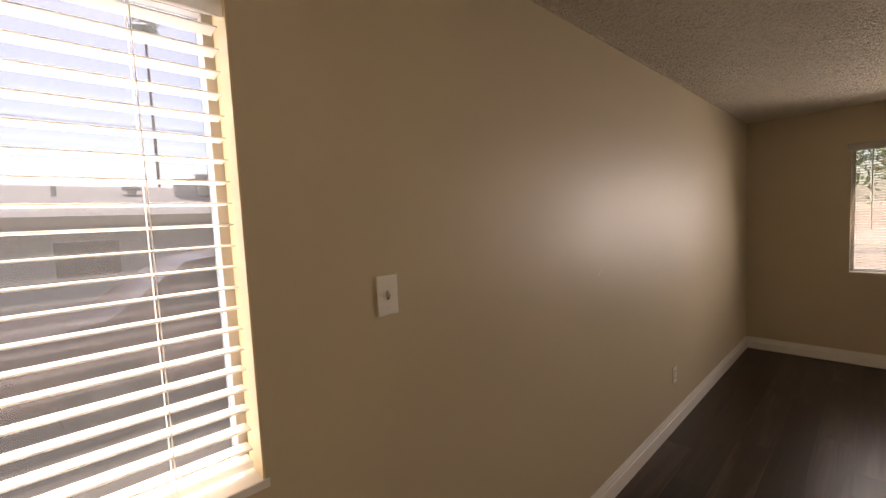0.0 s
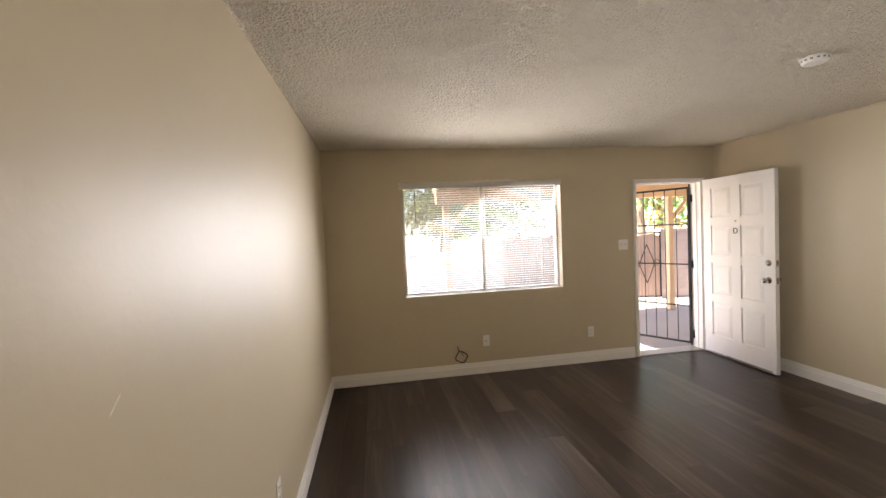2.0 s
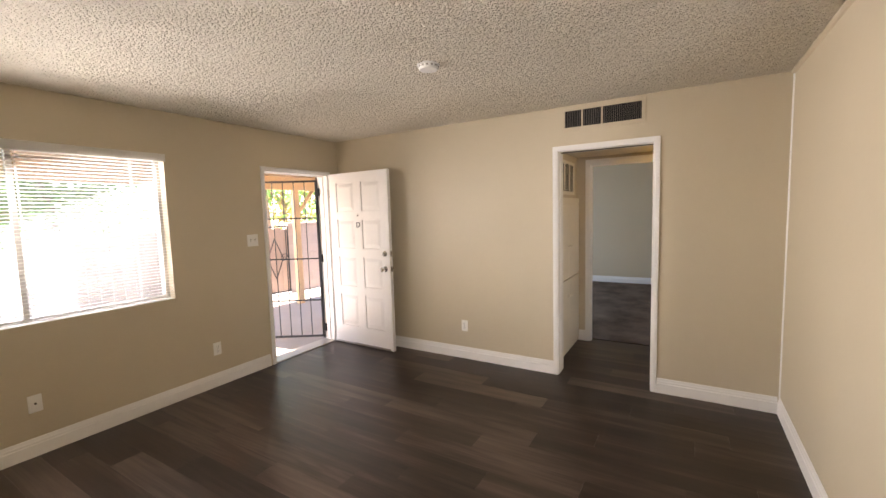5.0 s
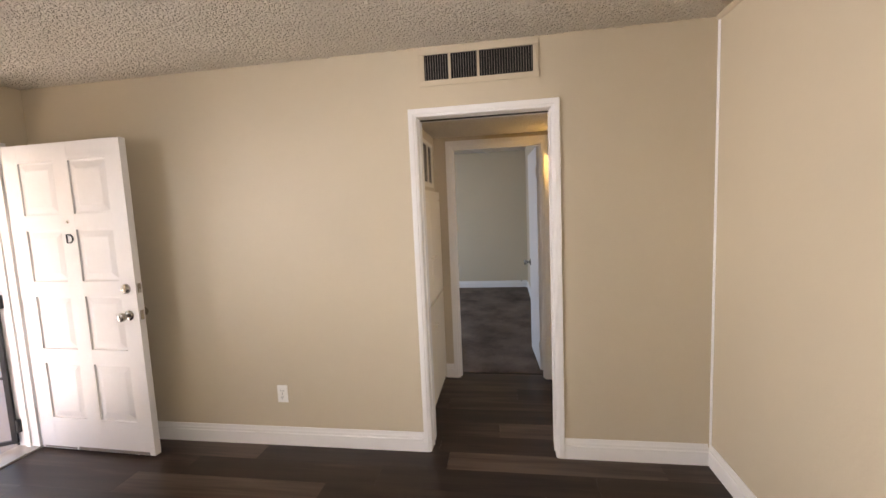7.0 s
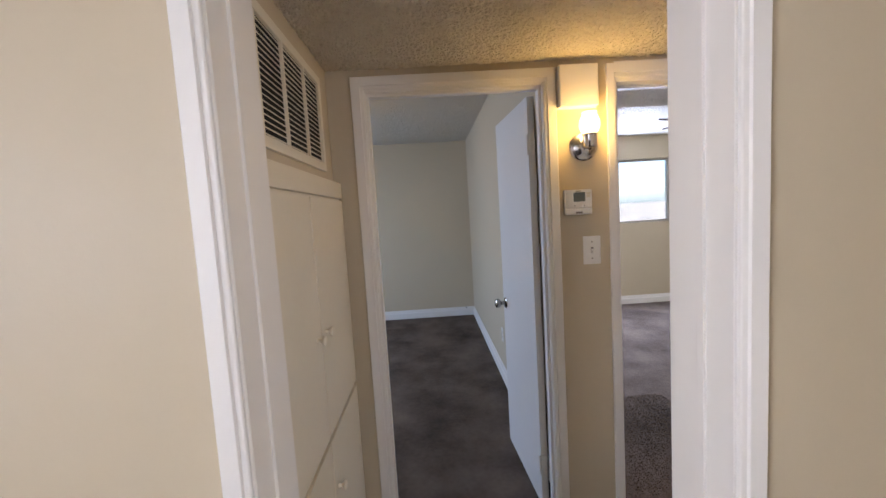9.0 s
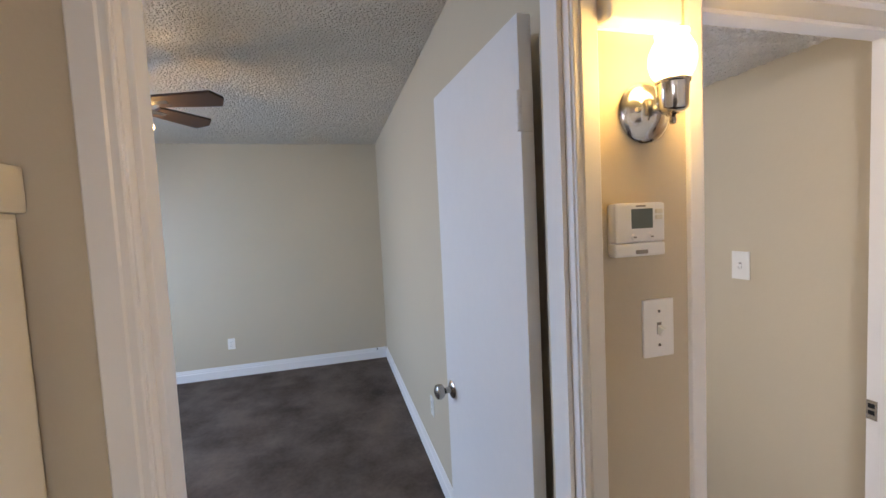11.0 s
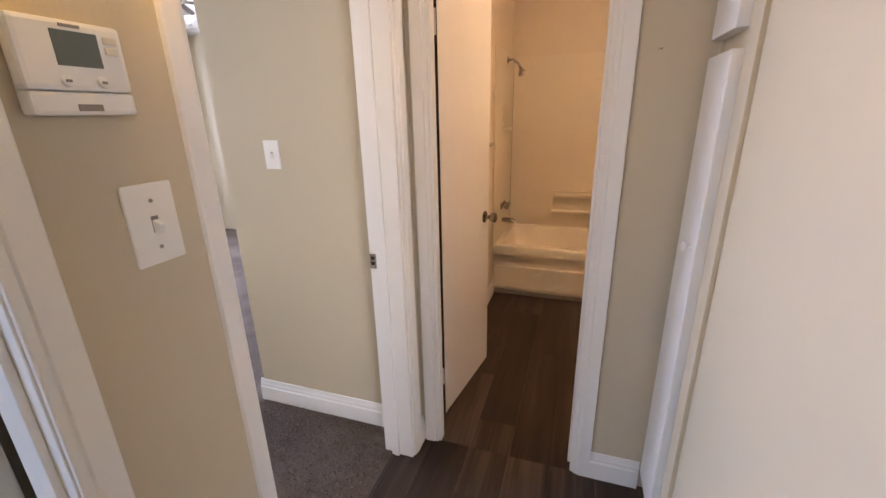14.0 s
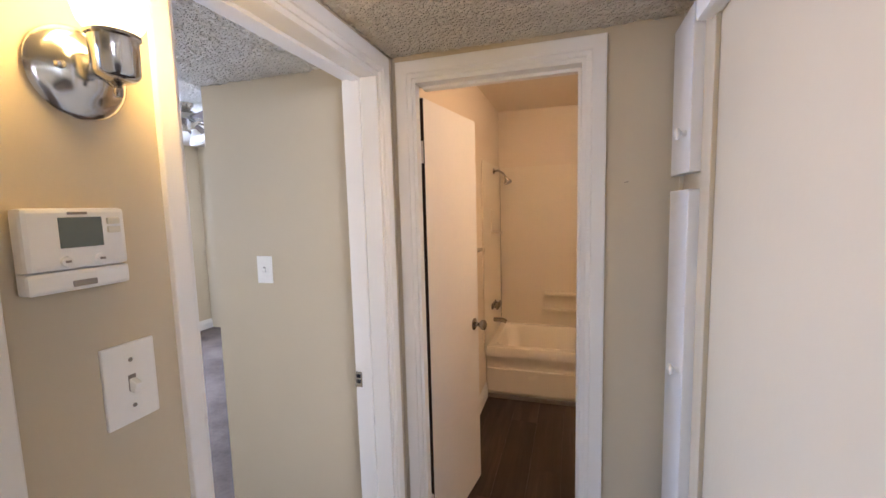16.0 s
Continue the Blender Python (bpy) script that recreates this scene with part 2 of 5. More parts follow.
def popcorn_material(name, colour, depth=0.026):
    m = mat(name, colour, 0.85, vary=0.04, scale=1.0, grain=0.03, spec=0.2)
    N, L = m.node_tree.nodes, m.node_tree.links
    geo = N.new("ShaderNodeNewGeometry")
    a = N.new("ShaderNodeTexNoise")
    a.inputs["Scale"].default_value, a.inputs["Detail"].default_value, a.inputs["Roughness"].default_value = 70, 2.5, 0.55
    c = N.new("ShaderNodeTexVoronoi")
    c.inputs["Scale"].default_value = 90
    L.new(geo.outputs["Position"], a.inputs["Vector"]), L.new(geo.outputs["Position"], c.inputs["Vector"])
    ramp = N.new("ShaderNodeMapRange")
    ramp.interpolation_type = 'SMOOTHSTEP'
    ramp.inputs[1].default_value, ramp.inputs[2].default_value = 0.42, 0.62
    L.new(a.outputs[0], ramp.inputs[0])
    k = N.new("ShaderNodeMath")
    k.operation = 'MULTIPLY_ADD'
    k.inputs[1].default_value = -0.35
    L.new(c.outputs["Distance"], k.inputs[0]), L.new(ramp.outputs[0], k.inputs[2])
    bp = N.new("ShaderNodeBump")
    bp.inputs["Strength"].default_value, bp.inputs["Distance"].default_value = 1.0, depth
    L.new(k.outputs[0], bp.inputs["Height"]), L.new(bp.outputs[0], N["Principled BSDF"].inputs["Normal"])
    return m


def pile_material():
    """Loose carpet tufts, each of its own shade."""
    m = mat("carpet_tuft", (0.165, 0.124, 0.090), 0.98, vary=0.1, scale=3.5, grain=0.05, spec=0.1)
    N, L = m.node_tree.nodes, m.node_tree.links
    geo, mr = N.new("ShaderNodeNewGeometry"), N.new("ShaderNodeMapRange")
    mr.inputs[3].default_value, mr.inputs[4].default_value = 0.35, 1.75
    L.new(geo.outputs["Random Per Island"], mr.inputs[0]), L.new(mr.outputs[0], N["Hue/Saturation/Value"].inputs["Value"])
    return m


PLANK, CARPET, PILE = plank_material(), carpet_material(), pile_material()
POPCORN_LUMP = popcorn_material("popcorn_lump", (0.84, 0.77, 0.64), 0.013)
POPCORN = popcorn_material("popcorn_ceiling", (0.82, 0.75, 0.62))


# ---------- building helpers ----------
def box(bm, x0, x1, y0, y1, z0, z1, bevel=0.0):
    r = bmesh.ops.create_cube(bm, size=1.0, matrix=Matrix.Translation(((x0 + x1) / 2, (y0 + y1) / 2, (z0 + z1) / 2)) @ Matrix.Diagonal((abs(x1 - x0), abs(y1 - y0), abs(z1 - z0), 1)))
    if bevel:
        es = list({e for v in r["verts"] for e in v.link_edges})
        bmesh.ops.bevel(bm, geom=es, offset=bevel, segments=2, affect='EDGES', profile=0.6)
    return bm


def cyl(bm, a, b, r0, r1=None, seg=20, caps=True):
    a, b = Vector(a), Vector(b)
    d = b - a
    m = Matrix.Translation((a + b) / 2) @ d.to_track_quat('Z', 'Y').to_matrix().to_4x4()
    bmesh.ops.create_cone(bm, cap_ends=caps, segments=seg, radius1=r0, radius2=r0 if r1 is None else r1, depth=d.length, matrix=m)
    return bm


def lathe(bm, prof, m=None, seg=28):
    """Turns (radius, height) pairs about z."""
    rings = []
    m = m or Matrix()
    for r, z in prof:
        rings.append([bm.verts.new(m @ Vector((r * math.cos(2 * math.pi * i / seg), r * math.sin(2 * math.pi * i / seg), z))) for i in range(seg)])
    for p, q in zip(rings, rings[1:]):
        for i in range(seg):
            bm.faces.new((p[i], p[(i + 1) % seg], q[(i + 1) % seg], q[i]))
    for ring in (rings[0], rings[-1]):
        if (ring[0].co - ring[seg // 2].co).length > 1e-5:
            bm.faces.new(ring)
    bmesh.ops.recalc_face_normals(bm, faces=bm.faces)
    return bm


def tube(bm, pts, r, seg=10):
    for p, q in zip(pts, pts[1:]):
        cyl(bm, p, q, r, seg=seg)
    for p in pts[1:-1]:
        bmesh.ops.create_icosphere(bm, subdivisions=2, radius=r, matrix=Matrix.Translation(p))
    return bm


def mesh_ob(name, bm, material, smooth=False):
    me = bpy.data.meshes.new(name)
    bm.to_mesh(me)
    bm.free()
    me.materials.append(material)
    if smooth:
        for p in me.polygons:
            p.use_smooth = True
        me.set_sharp_from_angle(angle=radians(40))
    return new(name, me)


def part(name, bm, material, parent, label="", smooth=False):
    ob = mesh_ob(name, bm, material, smooth)
    ob.parent = parent
    if label:
        tagged(ob, label)
    return ob


def thing(name, label, category, at=None, group="", kind=""):
    ob = new(name)
    ob.empty_display_size = 0.1
    ob.matrix_world = at or Matrix()
    return tagged(ob, label, category, group, kind)


def B():
    return bmesh.new()


def structure(name, bm, material, label):
    return tagged(mesh_ob(name, bm, material), label, name.split("_")[0], kind="structure")


def wall(name, axis, at, thick, a0, a1, z0, z1, holes, material, label):
    """A wall along x or y: its face at `at`, grown by thick; holes are (from, to, bottom, top)."""
    bm = B()

    def slab(u0, u1, w0, w1):
        if u1 - u0 < 1e-4 or w1 - w0 < 1e-4:
            return
        lo, hi = min(at, at + thick), max(at, at + thick)
        if axis == "x":
            box(bm, u0, u1, lo, hi, w0, w1)
        else:
            box(bm, lo, hi, u0, u1, w0, w1)
    u = a0
    for h0, h1, b, t in sorted(holes):
        slab(u, h0, z0, z1), slab(h0, h1, z0, b), slab(h0, h1, t, z1)
        u = h1
    slab(u, a1, z0, z1)
    return structure(name, bm, material, label)


# ---------- plan ----------
XW, XE, YN, YS = -0.54, 4.0, 5.083, 0.743      # living room faces
HW, HE, HS, HN = 4.165, 5.14, 0.336, 2.457     # hall faces
CL, CH, CB = 2.45, 2.13, 2.52                  # ceilings
BX, BS = 9.245, 1.477                          # bedroom far wall and south wall
BE, BB = 5.165, -2.15                          # bathroom east and south faces
TOP = 2.62
DT = 2.04                                      # door openings' height

wall_n = wall("wall_north", "x", YN, 0.16, -0.70, 4.10, -0.8, TOP, [(0.262, 2.035, 0.885, 2.07), (2.955, 3.83, -0.02, DT)], WALL, "beige satin painted front wall with window and door")
wall_w = wall("wall_west", "y", XW, -0.16, -2.46, YN, -0.8, TOP, [(-1.35, -0.07, 0.98, 2.10)], WALL, "beige satin painted side wall with a blind-covered window")
wall_e = wall("wall_east", "y", XE, 0.165, HS, YN, 0, TOP, [(1.590, 2.367, 0, 2.066)], WALL, "beige painted wall with the hall doorway")
wall_s = wall("wall_south", "x", YS, -0.115, 2.0, XE, 0, TOP, [], WALL, "beige painted partition wall meeting the hall wall")
wall("wall_nook", "y", 2.0, 0.115, -2.30, YS - 0.115, 0, TOP, [], WALL, "plain beige wall closing the nook")
wall("wall_rear", "x", -2.30, -0.16, XW, 2.115, 0, TOP, [], WALL, "plain beige wall behind the nook")
wall("wall_hall_east", "y", HE, 0.13, 0.22, YN, 0, TOP, [(0.455, 1.250, 0, DT), (1.545, 2.310, 0, DT)], WALL, "beige hall wall with two bedroom doorways")
wall("wall_hall_north", "x", HN, 0.115, HW, HE, 0, TOP, [], WALL, "beige wall above the hall cabinet")
wall("wall_hall_south", "x", HS, -0.116, 3.6, HE, 0, TOP, [(4.45, 5.100, 0, DT)], WALL, "beige hall end wall with bathroom doorway")
wall("wall_bath_east", "y", BE, 0.10, -2.30, 0.22, 0, TOP, [], BATHWALL, "warm beige painted bathroom wall")
wall("wall_bath_south", "x", BB, -0.15, 3.485, BE, 0, TOP, [], BATHWALL, "warm beige bathroom wall above the shower surround")
wall("wall_bath_west", "y", 3.6, -0.115, BB, 0.22, 0, TOP, [], BATHWALL, "plain bathroom wall")
wall("wall_closet", "x", 0.33, -0.115, 5.27, 6.06, 0, TOP, [], WALL, "grey-beige stub wall inside the back bedroom")
wall("wall_closet_side", "y", 6.06, -0.11, -2.5, 0.215, 0, TOP, [], WALL, "grey-beige closet side wall")
wall("wall_bed_south", "x", BS, -0.115, 5.27, BX, 0, TOP, [], WALL, "grey-beige wall between the bedrooms")
wall("wall_bed_east", "y", BX, 0.16, -2.66, YN + 0.16, 0, TOP, [(-1.50, 0.75, 1.2, 2.12)], WALL, "beige bedroom far wall")
wall("wall_bed_north", "x", YN, 0.16, 4.10, BX, 0, TOP, [(6.3, 8.3, 0.9, 2.1)], WALL, "beige bedroom window wall")
wall("wall_back_south", "x", -2.5, -0.16, 5.95, BX, 0, TOP, [], WALL, "plain beige bedroom wall")


def ceiling(name, x0, x1, y0, y1, z, material, label):
    return structure(name, box(B(), x0, x1, y0, y1, z, z + 0.06), material, label)


ceiling("ceiling_living", XW, XE, -2.30, YN, CL, POPCORN, "popcorn textured living room ceiling")
ceiling("ceiling_hall", HW, HE, HS, HN, CH, POPCORN, "low popcorn textured hall ceiling")
ceiling("ceiling_bedroom", 5.27, BX, BS, YN, CB, POPCORN, "popcorn textured bedroom ceiling")
ceiling("ceiling_back_lobby", 5.27, 6.06, 0.33, 1.362, CH, POPCORN, "low popcorn textured lobby ceiling")
ceiling("ceiling_back_bedroom", 6.06, BX, -2.5, 1.362, CL, POPCORN, "popcorn textured ceiling")
ceiling("ceiling_bath", 3.6, BE, BB, 0.22, CL, BATHWALL, "smooth warm beige bathroom ceiling")
# added cover above the ceilings, out of view, against light leaks
structure("roof_slab", box(B(), -0.9, 9.6, -2.7, YN + 0.16, TOP, TOP + 0.1), SHINGLE, "unseen flat slab that keeps daylight from leaking into the rooms")
structure("floor_slab", box(B(), -0.70, 9.4, -2.66, YN + 0.16, -0.8, -0.008), SUBFLOOR, "dark slab under the floors")
structure("carpet_bedroom", box(B(), 5.235, BX, BS, YN, -0.006, 0.008), CARPET, "grey-brown cut pile bedroom carpet")
bm = box(B(), 6.06, BX, -2.5, 1.362, -0.006, 0.008)
box(bm, 5.235, 6.06, 0.33, 1.362, -0.006, 0.008)
structure("carpet_back_bedroom", bm, CARPET, "grey-brown cut pile carpet")



# ---------- trim ----------
def profile_run(bm, a, b, up, out, prof):
    """Sweeps a moulding profile of (out, up) pairs from a to b."""
    a, b, up, out = Vector(a), Vector(b), Vector(up), Vector(out)
    ends = []
    for p in (a, b):
        ends.append([bm.verts.new(p + out * o + up * u) for o, u in prof])
    n = len(prof)
    for i in range(n):
        j = (i + 1) % n
        bm.faces.new((ends[0][i], ends[0][j], ends[1][j], ends[1][i]))
    bm.faces.new(ends[0]), bm.faces.new(list(reversed(ends[1])))
    bmesh.ops.recalc_face_normals(bm, faces=bm.faces)
    return bm


BASE_PROF = [(-0.004, 0.0), (0.016, 0.0), (0.016, 0.080), (0.0105, 0.085), (0.0105, 0.099), (0.008, 0.103), (0.005, 0.124), (-0.004, 0.124)]
CASE_PROF = [(-0.004, 0.0), (0.010, 0.0), (0.0115, 0.003), (0.0115, 0.014), (0.016, 0.017), (0.016, 0.053), (0.0135, 0.056), (-0.004, 0.056)]


def baseboard(a, b, out, label="white painted moulded baseboard along the wall"):
    return tagged(mesh_ob("baseboard", profile_run(B(), a, b, (0, 0, 1), out, BASE_PROF), WHITE), label, "baseboard", kind="structure")


baseboard((XW, YN, 0), (2.90, YN, 0), (0, -1, 0))
baseboard((3.885, YN, 0), (XE, YN, 0), (0, -1, 0))
baseboard((XW, -2.3, 0), (XW, YN - 0.015, 0), (1, 0, 0))
baseboard((XE, 2.409, 0), (XE, YN - 0.015, 0), (-1, 0, 0))
baseboard((XE, YS + 0.015, 0), (XE, 1.548, 0), (-1, 0, 0))
baseboard((2.0, YS, 0), (XE, YS, 0), (0, 1, 0))
baseboard((HE, 1.282, 0), (HE, 1.502, 0), (-1, 0, 0))
baseboard((HE, 2.354, 0), (HE, 2.43, 0), (-1, 0, 0))
baseboard((HE, HS, 0), (HE, 0.395, 0), (-1, 0, 0))
baseboard((4.206, HS, 0), (4.395, HS, 0), (0, 1, 0))
baseboard((HW, 0.642, 0), (HW, 1.541, 0), (1, 0, 0))
baseboard((5.30, 0.33, 0.008), (6.075, 0.33, 0.008), (0, 1, 0))
baseboard((6.06, -2.5, 0.008), (6.06, 0.33, 0.008), (1, 0, 0))
baseboard((5.27, BS, 0.008), (BX, BS, 0.008), (0, 1, 0))
baseboard((BX, BS + 0.015, 0.008), (BX, YN, 0.008), (-1, 0, 0))
baseboard((BX, -2.5, 0.008), (BX, 1.362, 0.008), (-1, 0, 0))
baseboard((BE, -1.40, 0), (BE, 0.22, 0), (-1, 0, 0))


def casing(name, axis, at, out, a0, a1, top, label, left=True, right=True, width=0.056, z0=0.0):
    """A mitred three-sided door casing round an opening a0..a1."""
    bm = B()
    s = width / 0.056
    prof = [(o, u * s) for o, u in CASE_PROF]

    def P(u, z):
        return Vector((u, at, z)) if axis == "x" else Vector((at, u, z))
    along = Vector((1, 0, 0)) if axis == "x" else Vector((0, 1, 0))
    o = Vector((0, out, 0)) if axis == "x" else Vector((out, 0, 0))
    up = Vector((0, 0, 1))
    w = width

    def leg(u, sgn):
        rows = []
        for oo, uu in prof:
            p0, p1 = P(u, z0) + along * sgn * uu + o * oo, P(u, top) + along * sgn * uu + o * oo + up * uu
            rows.append((bm.verts.new(p0), bm.verts.new(p1)))
        n = len(rows)
        for i in range(n):
            j = (i + 1) % n
            bm.faces.new((rows[i][0], rows[j][0], rows[j][1], rows[i][1]))
        bm.faces.new([r[0] for r in rows])
    if left:
        leg(a0, -1)
    if right:
        leg(a1, 1)
    rows = []
    for oo, uu in prof:
        p0 = P(a0, top) + o * oo + up * uu + along * (-uu if left else 0)
        p1 = P(a1, top) + o * oo + up * uu + along * (uu if right else 0)
        rows.append((bm.verts.new(p0), bm.verts.new(p1)))
    n = len(rows)
    for i in range(n):
        j = (i + 1) % n
        bm.faces.new((rows[i][0], rows[j][0], rows[j][1], rows[i][1]))
    bmesh.ops.remove_doubles(bm, verts=bm.verts, dist=0.0005)
    bmesh.ops.recalc_face_normals(bm, faces=bm.faces)
    return tagged(mesh_ob(name, bm, WHITE), label, "door casing", kind="structure")


def jamb(axis, lo, hi, a0, a1, top, stop=None, thick=0.016, label="white painted door jamb lining", hinge_lo=None):
    """The lining of an opening; stop: the depth at which the door stop sits; hinge_lo: a shallower hinge side."""
    bm = B()

    def bx(u0, u1, d0, d1, z0, z1):
        if axis == "x":
            box(bm, u0, u1, d0, d1, z0, z1, 0.0015)
        else:
            box(bm, d0, d1, u0, u1, z0, z1, 0.0015)
    bx(a0 - 0.002, a0 + thick, lo - 0.003, hi + 0.003, 0, top)
    bx(a1 - thick, a1 + 0.002, lo - 0.003 if hinge_lo is None else hinge_lo, hi + 0.003, 0, top)
    bx(a0 + thick, a1 - thick, lo - 0.003, hi + 0.003, top - thick, top + 0.002)
    if stop is not None:
        bx(a0 + thick, a0 + thick + 0.011, stop, stop + 0.034, 0, top - thick)
        if hinge_lo is None:
            bx(a1 - thick - 0.011, a1 - thick, stop, stop + 0.034, 0, top - thick)
        bx(a0 + thick + 0.011, a1 - thick - 0.011, stop, stop + 0.034, top - thick - 0.011, top - thick)
    return tagged(mesh_ob("door_jamb", bm, WHITE), label, "door jamb", kind="structure")


casing("casing_hall", "y", XE, -1, 1.592, 2.365, 2.062, "white moulded casing round the hall doorway", width=0.043)
casing("casing_hall_inner", "y", HW, 1, 1.592, 2.365, 2.062, "white moulded casing inside the hall", width=0.05)
jamb("y", XE, HW, 1.590, 2.367, 2.066, thick=0.007)
# raised near-black strip for the dark line under the head; no recess cut
structure("track_slot", box(B(), 4.085, 4.118, 1.598, 2.359, 2.056, 2.0605), DARK, "dark strip laid along the head of the hall doorway")
for yy in (1.5985, 2.3585):
    structure("trim_stop", box(B(), 4.062, 4.080, yy - 0.004, yy + 0.004, 0, 2.058, 0.001), WHITE, "thin painted stop bead on the doorway lining")
casing("casing_bedroom", "y", HE, -1, 1.5525, 2.3025, DT, "white moulded casing round the bedroom doorway", width=0.053)
jamb("y", HE, HE + 0.10, 1.545, 2.310, DT, stop=HE + 0.020, thick=0.011)
casing("casing_back_bedroom", "y", HE, -1, 0.455, 1.250, DT, "white moulded casing round the back bedroom doorway", left=True, right=False, width=0.066)
structure("trim_corner", box(B(), HE - 0.012, HE + 0.002, 1.246, 1.280, 0, 2.10, 0.003), WHITE, "narrow white corner trim strip")
jamb("y", HE, HE + 0.13, 0.455, 1.250, DT, stop=HE + 0.06)
casing("casing_bath", "x", HS, 1, 4.453, 5.058, DT, "white moulded casing round the bathroom doorway", width=0.062)
jamb("x", HS - 0.116, HS, 4.45, 5.062, DT, stop=HS - 0.08, hinge_lo=HS - 0.040)
casing("casing_front", "x", YN, -1, 2.955, 3.83, DT, "narrow white casing round the front door", width=0.03)
jamb("x", YN, YN + 0.16, 2.955, 3.83, DT, stop=YN + 0.06)
structure("threshold", box(B(), 2.955, 3.83, YN - 0.01, YN + 0.18, -0.008, 0.012, 0.004), ALU, "worn metal threshold under the front door")
# cove trim where the south partition meets ceiling and hall wall
structure("trim_cove", profile_run(B(), (2.0, YS, CL), (XE, YS, CL), (0, 0, -1), (0, 1, 0), [(-0.003, -0.003), (0.022, 0), (0.020, 0.012), (0.010, 0.022), (-0.003, 0.026)]), WALL, "thin painted trim at the ceiling")
structure("trim_edge", profile_run(B(), (XE, YS, 0.124), (XE, YS, CL), (-1, 0, 0), (0, 1, 0), [(-0.003, 0), (0.008, 0), (0.006, 0.010), (-0.003, 0.014)]), WHITE, "thin white trim in the wall corner")
for xx, yy0, yy1 in ((XW + 0.003, 0.6, YN),):
    structure("trim_ceiling_bead", profile_run(B(), (XW, -2.3, CL), (XW, YN, CL), (0, 0, -1), (1, 0, 0), [(-0.003, -0.003), (0.010, 0), (0.008, 0.006), (-0.003, 0.010)]), WALL, "thin painted bead at the ceiling")


# ---------- doors ----------
def knob_set(parent, x, z, face, sign, material=NICKEL, name="door_knob"):
    """A rosette and round knob standing off a door face along y."""
    m = Matrix.Translation((x, face, z)) @ pose(0, 0, 0, -90 * sign, 0, 0)
    return part(name, lathe(B(), [(0.0, 0.0), (0.032, 0.0), (0.033, 0.004), (0.026, 0.009), (0.012, 0.012), (0.011, 0.030), (0.014, 0.034), (0.024, 0.040), (0.028, 0.052), (0.026, 0.064), (0.016, 0.070), (0.0, 0.071)], m), material, parent, "round metal knob", smooth=True)


def hinge(parent, z, x=0.0, y=0.0, paint=WHITE):
    bm = B()
    for i in range(5):
        cyl(bm, (x, y, z - 0.045 + i * 0.0185), (x, y, z - 0.045 + i * 0.0185 + 0.0175), 0.007, seg=12)
    box(bm, x - 0.001, x + 0.004, y - 0.036, y, z - 0.046, z + 0.046)
    return part("hinge", bm, paint, parent, "painted butt hinge", smooth=True)


def flush_door(name, label, at, width, height=2.02, thick=0.035, knob_z=0.93, material=DOORWHITE, dark_edge=False):
    """A flat door from its hinge edge along +x, faces at y=0 and y=-thick."""
    d = thing(name, label, "door", at)
    part("leaf", box(B(), 0.003, width, -thick, 0, 0.008, height, 0.002), material, d)
    # shade of the hinge gap, coloured onto the door's edge
    if dark_edge:
        part("hinge_edge", box(B(), 0.0005, 0.004, -thick + 0.001, -0.001, 0.01, height - 0.002), GAPSHADE, d, "dark strip painted for the shaded hinge gap")
    knob_set(d, width - 0.065, knob_z, 0.0, 1)
    knob_set(d, width - 0.065, knob_z, -thick, -1)
    bm = box(B(), width - 0.001, width + 0.0015, -thick / 2 - 0.013, -thick / 2 + 0.013, knob_z - 0.028, knob_z + 0.028)
    box(bm, width, width + 0.010, -thick / 2 - 0.006, -thick / 2 + 0.006, knob_z - 0.009, knob_z + 0.009, 0.002)
    part("latch", bm, NICKEL, d, "metal latch plate")
    for z in (0.23, 1.80):
        hinge(d, z, 0.0, 0.004)
    return d


# bedroom door: hinged on the south jamb, opened to lie along the south wall
flush_door("bedroom_door", "flat white painted door standing open with steel knob", pose(5.297, 1.582, 0.006, 0, 0, 3.4), 0.64)
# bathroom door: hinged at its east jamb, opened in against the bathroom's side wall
flush_door("bathroom_door", "flat cream painted door opened into the bathroom", pose(5.1156, 0.1596, 0.0, 0, 0, -98.9), 0.572, dark_edge=True)
sp = thing("strike_plate", "metal strike plate on the white door jamb", "strike plate")
part("plate", box(B(), 5.246, 5.273, 0.4685, 0.4730, 0.900, 0.960, 0.001), NICKEL, sp)
for zz in (0.922, 0.943):
    part("hole", box(B(), 5.252, 5.268, 0.4725, 0.4735, zz - 0.007, zz + 0.007), DARK, sp, "dark latch hole")


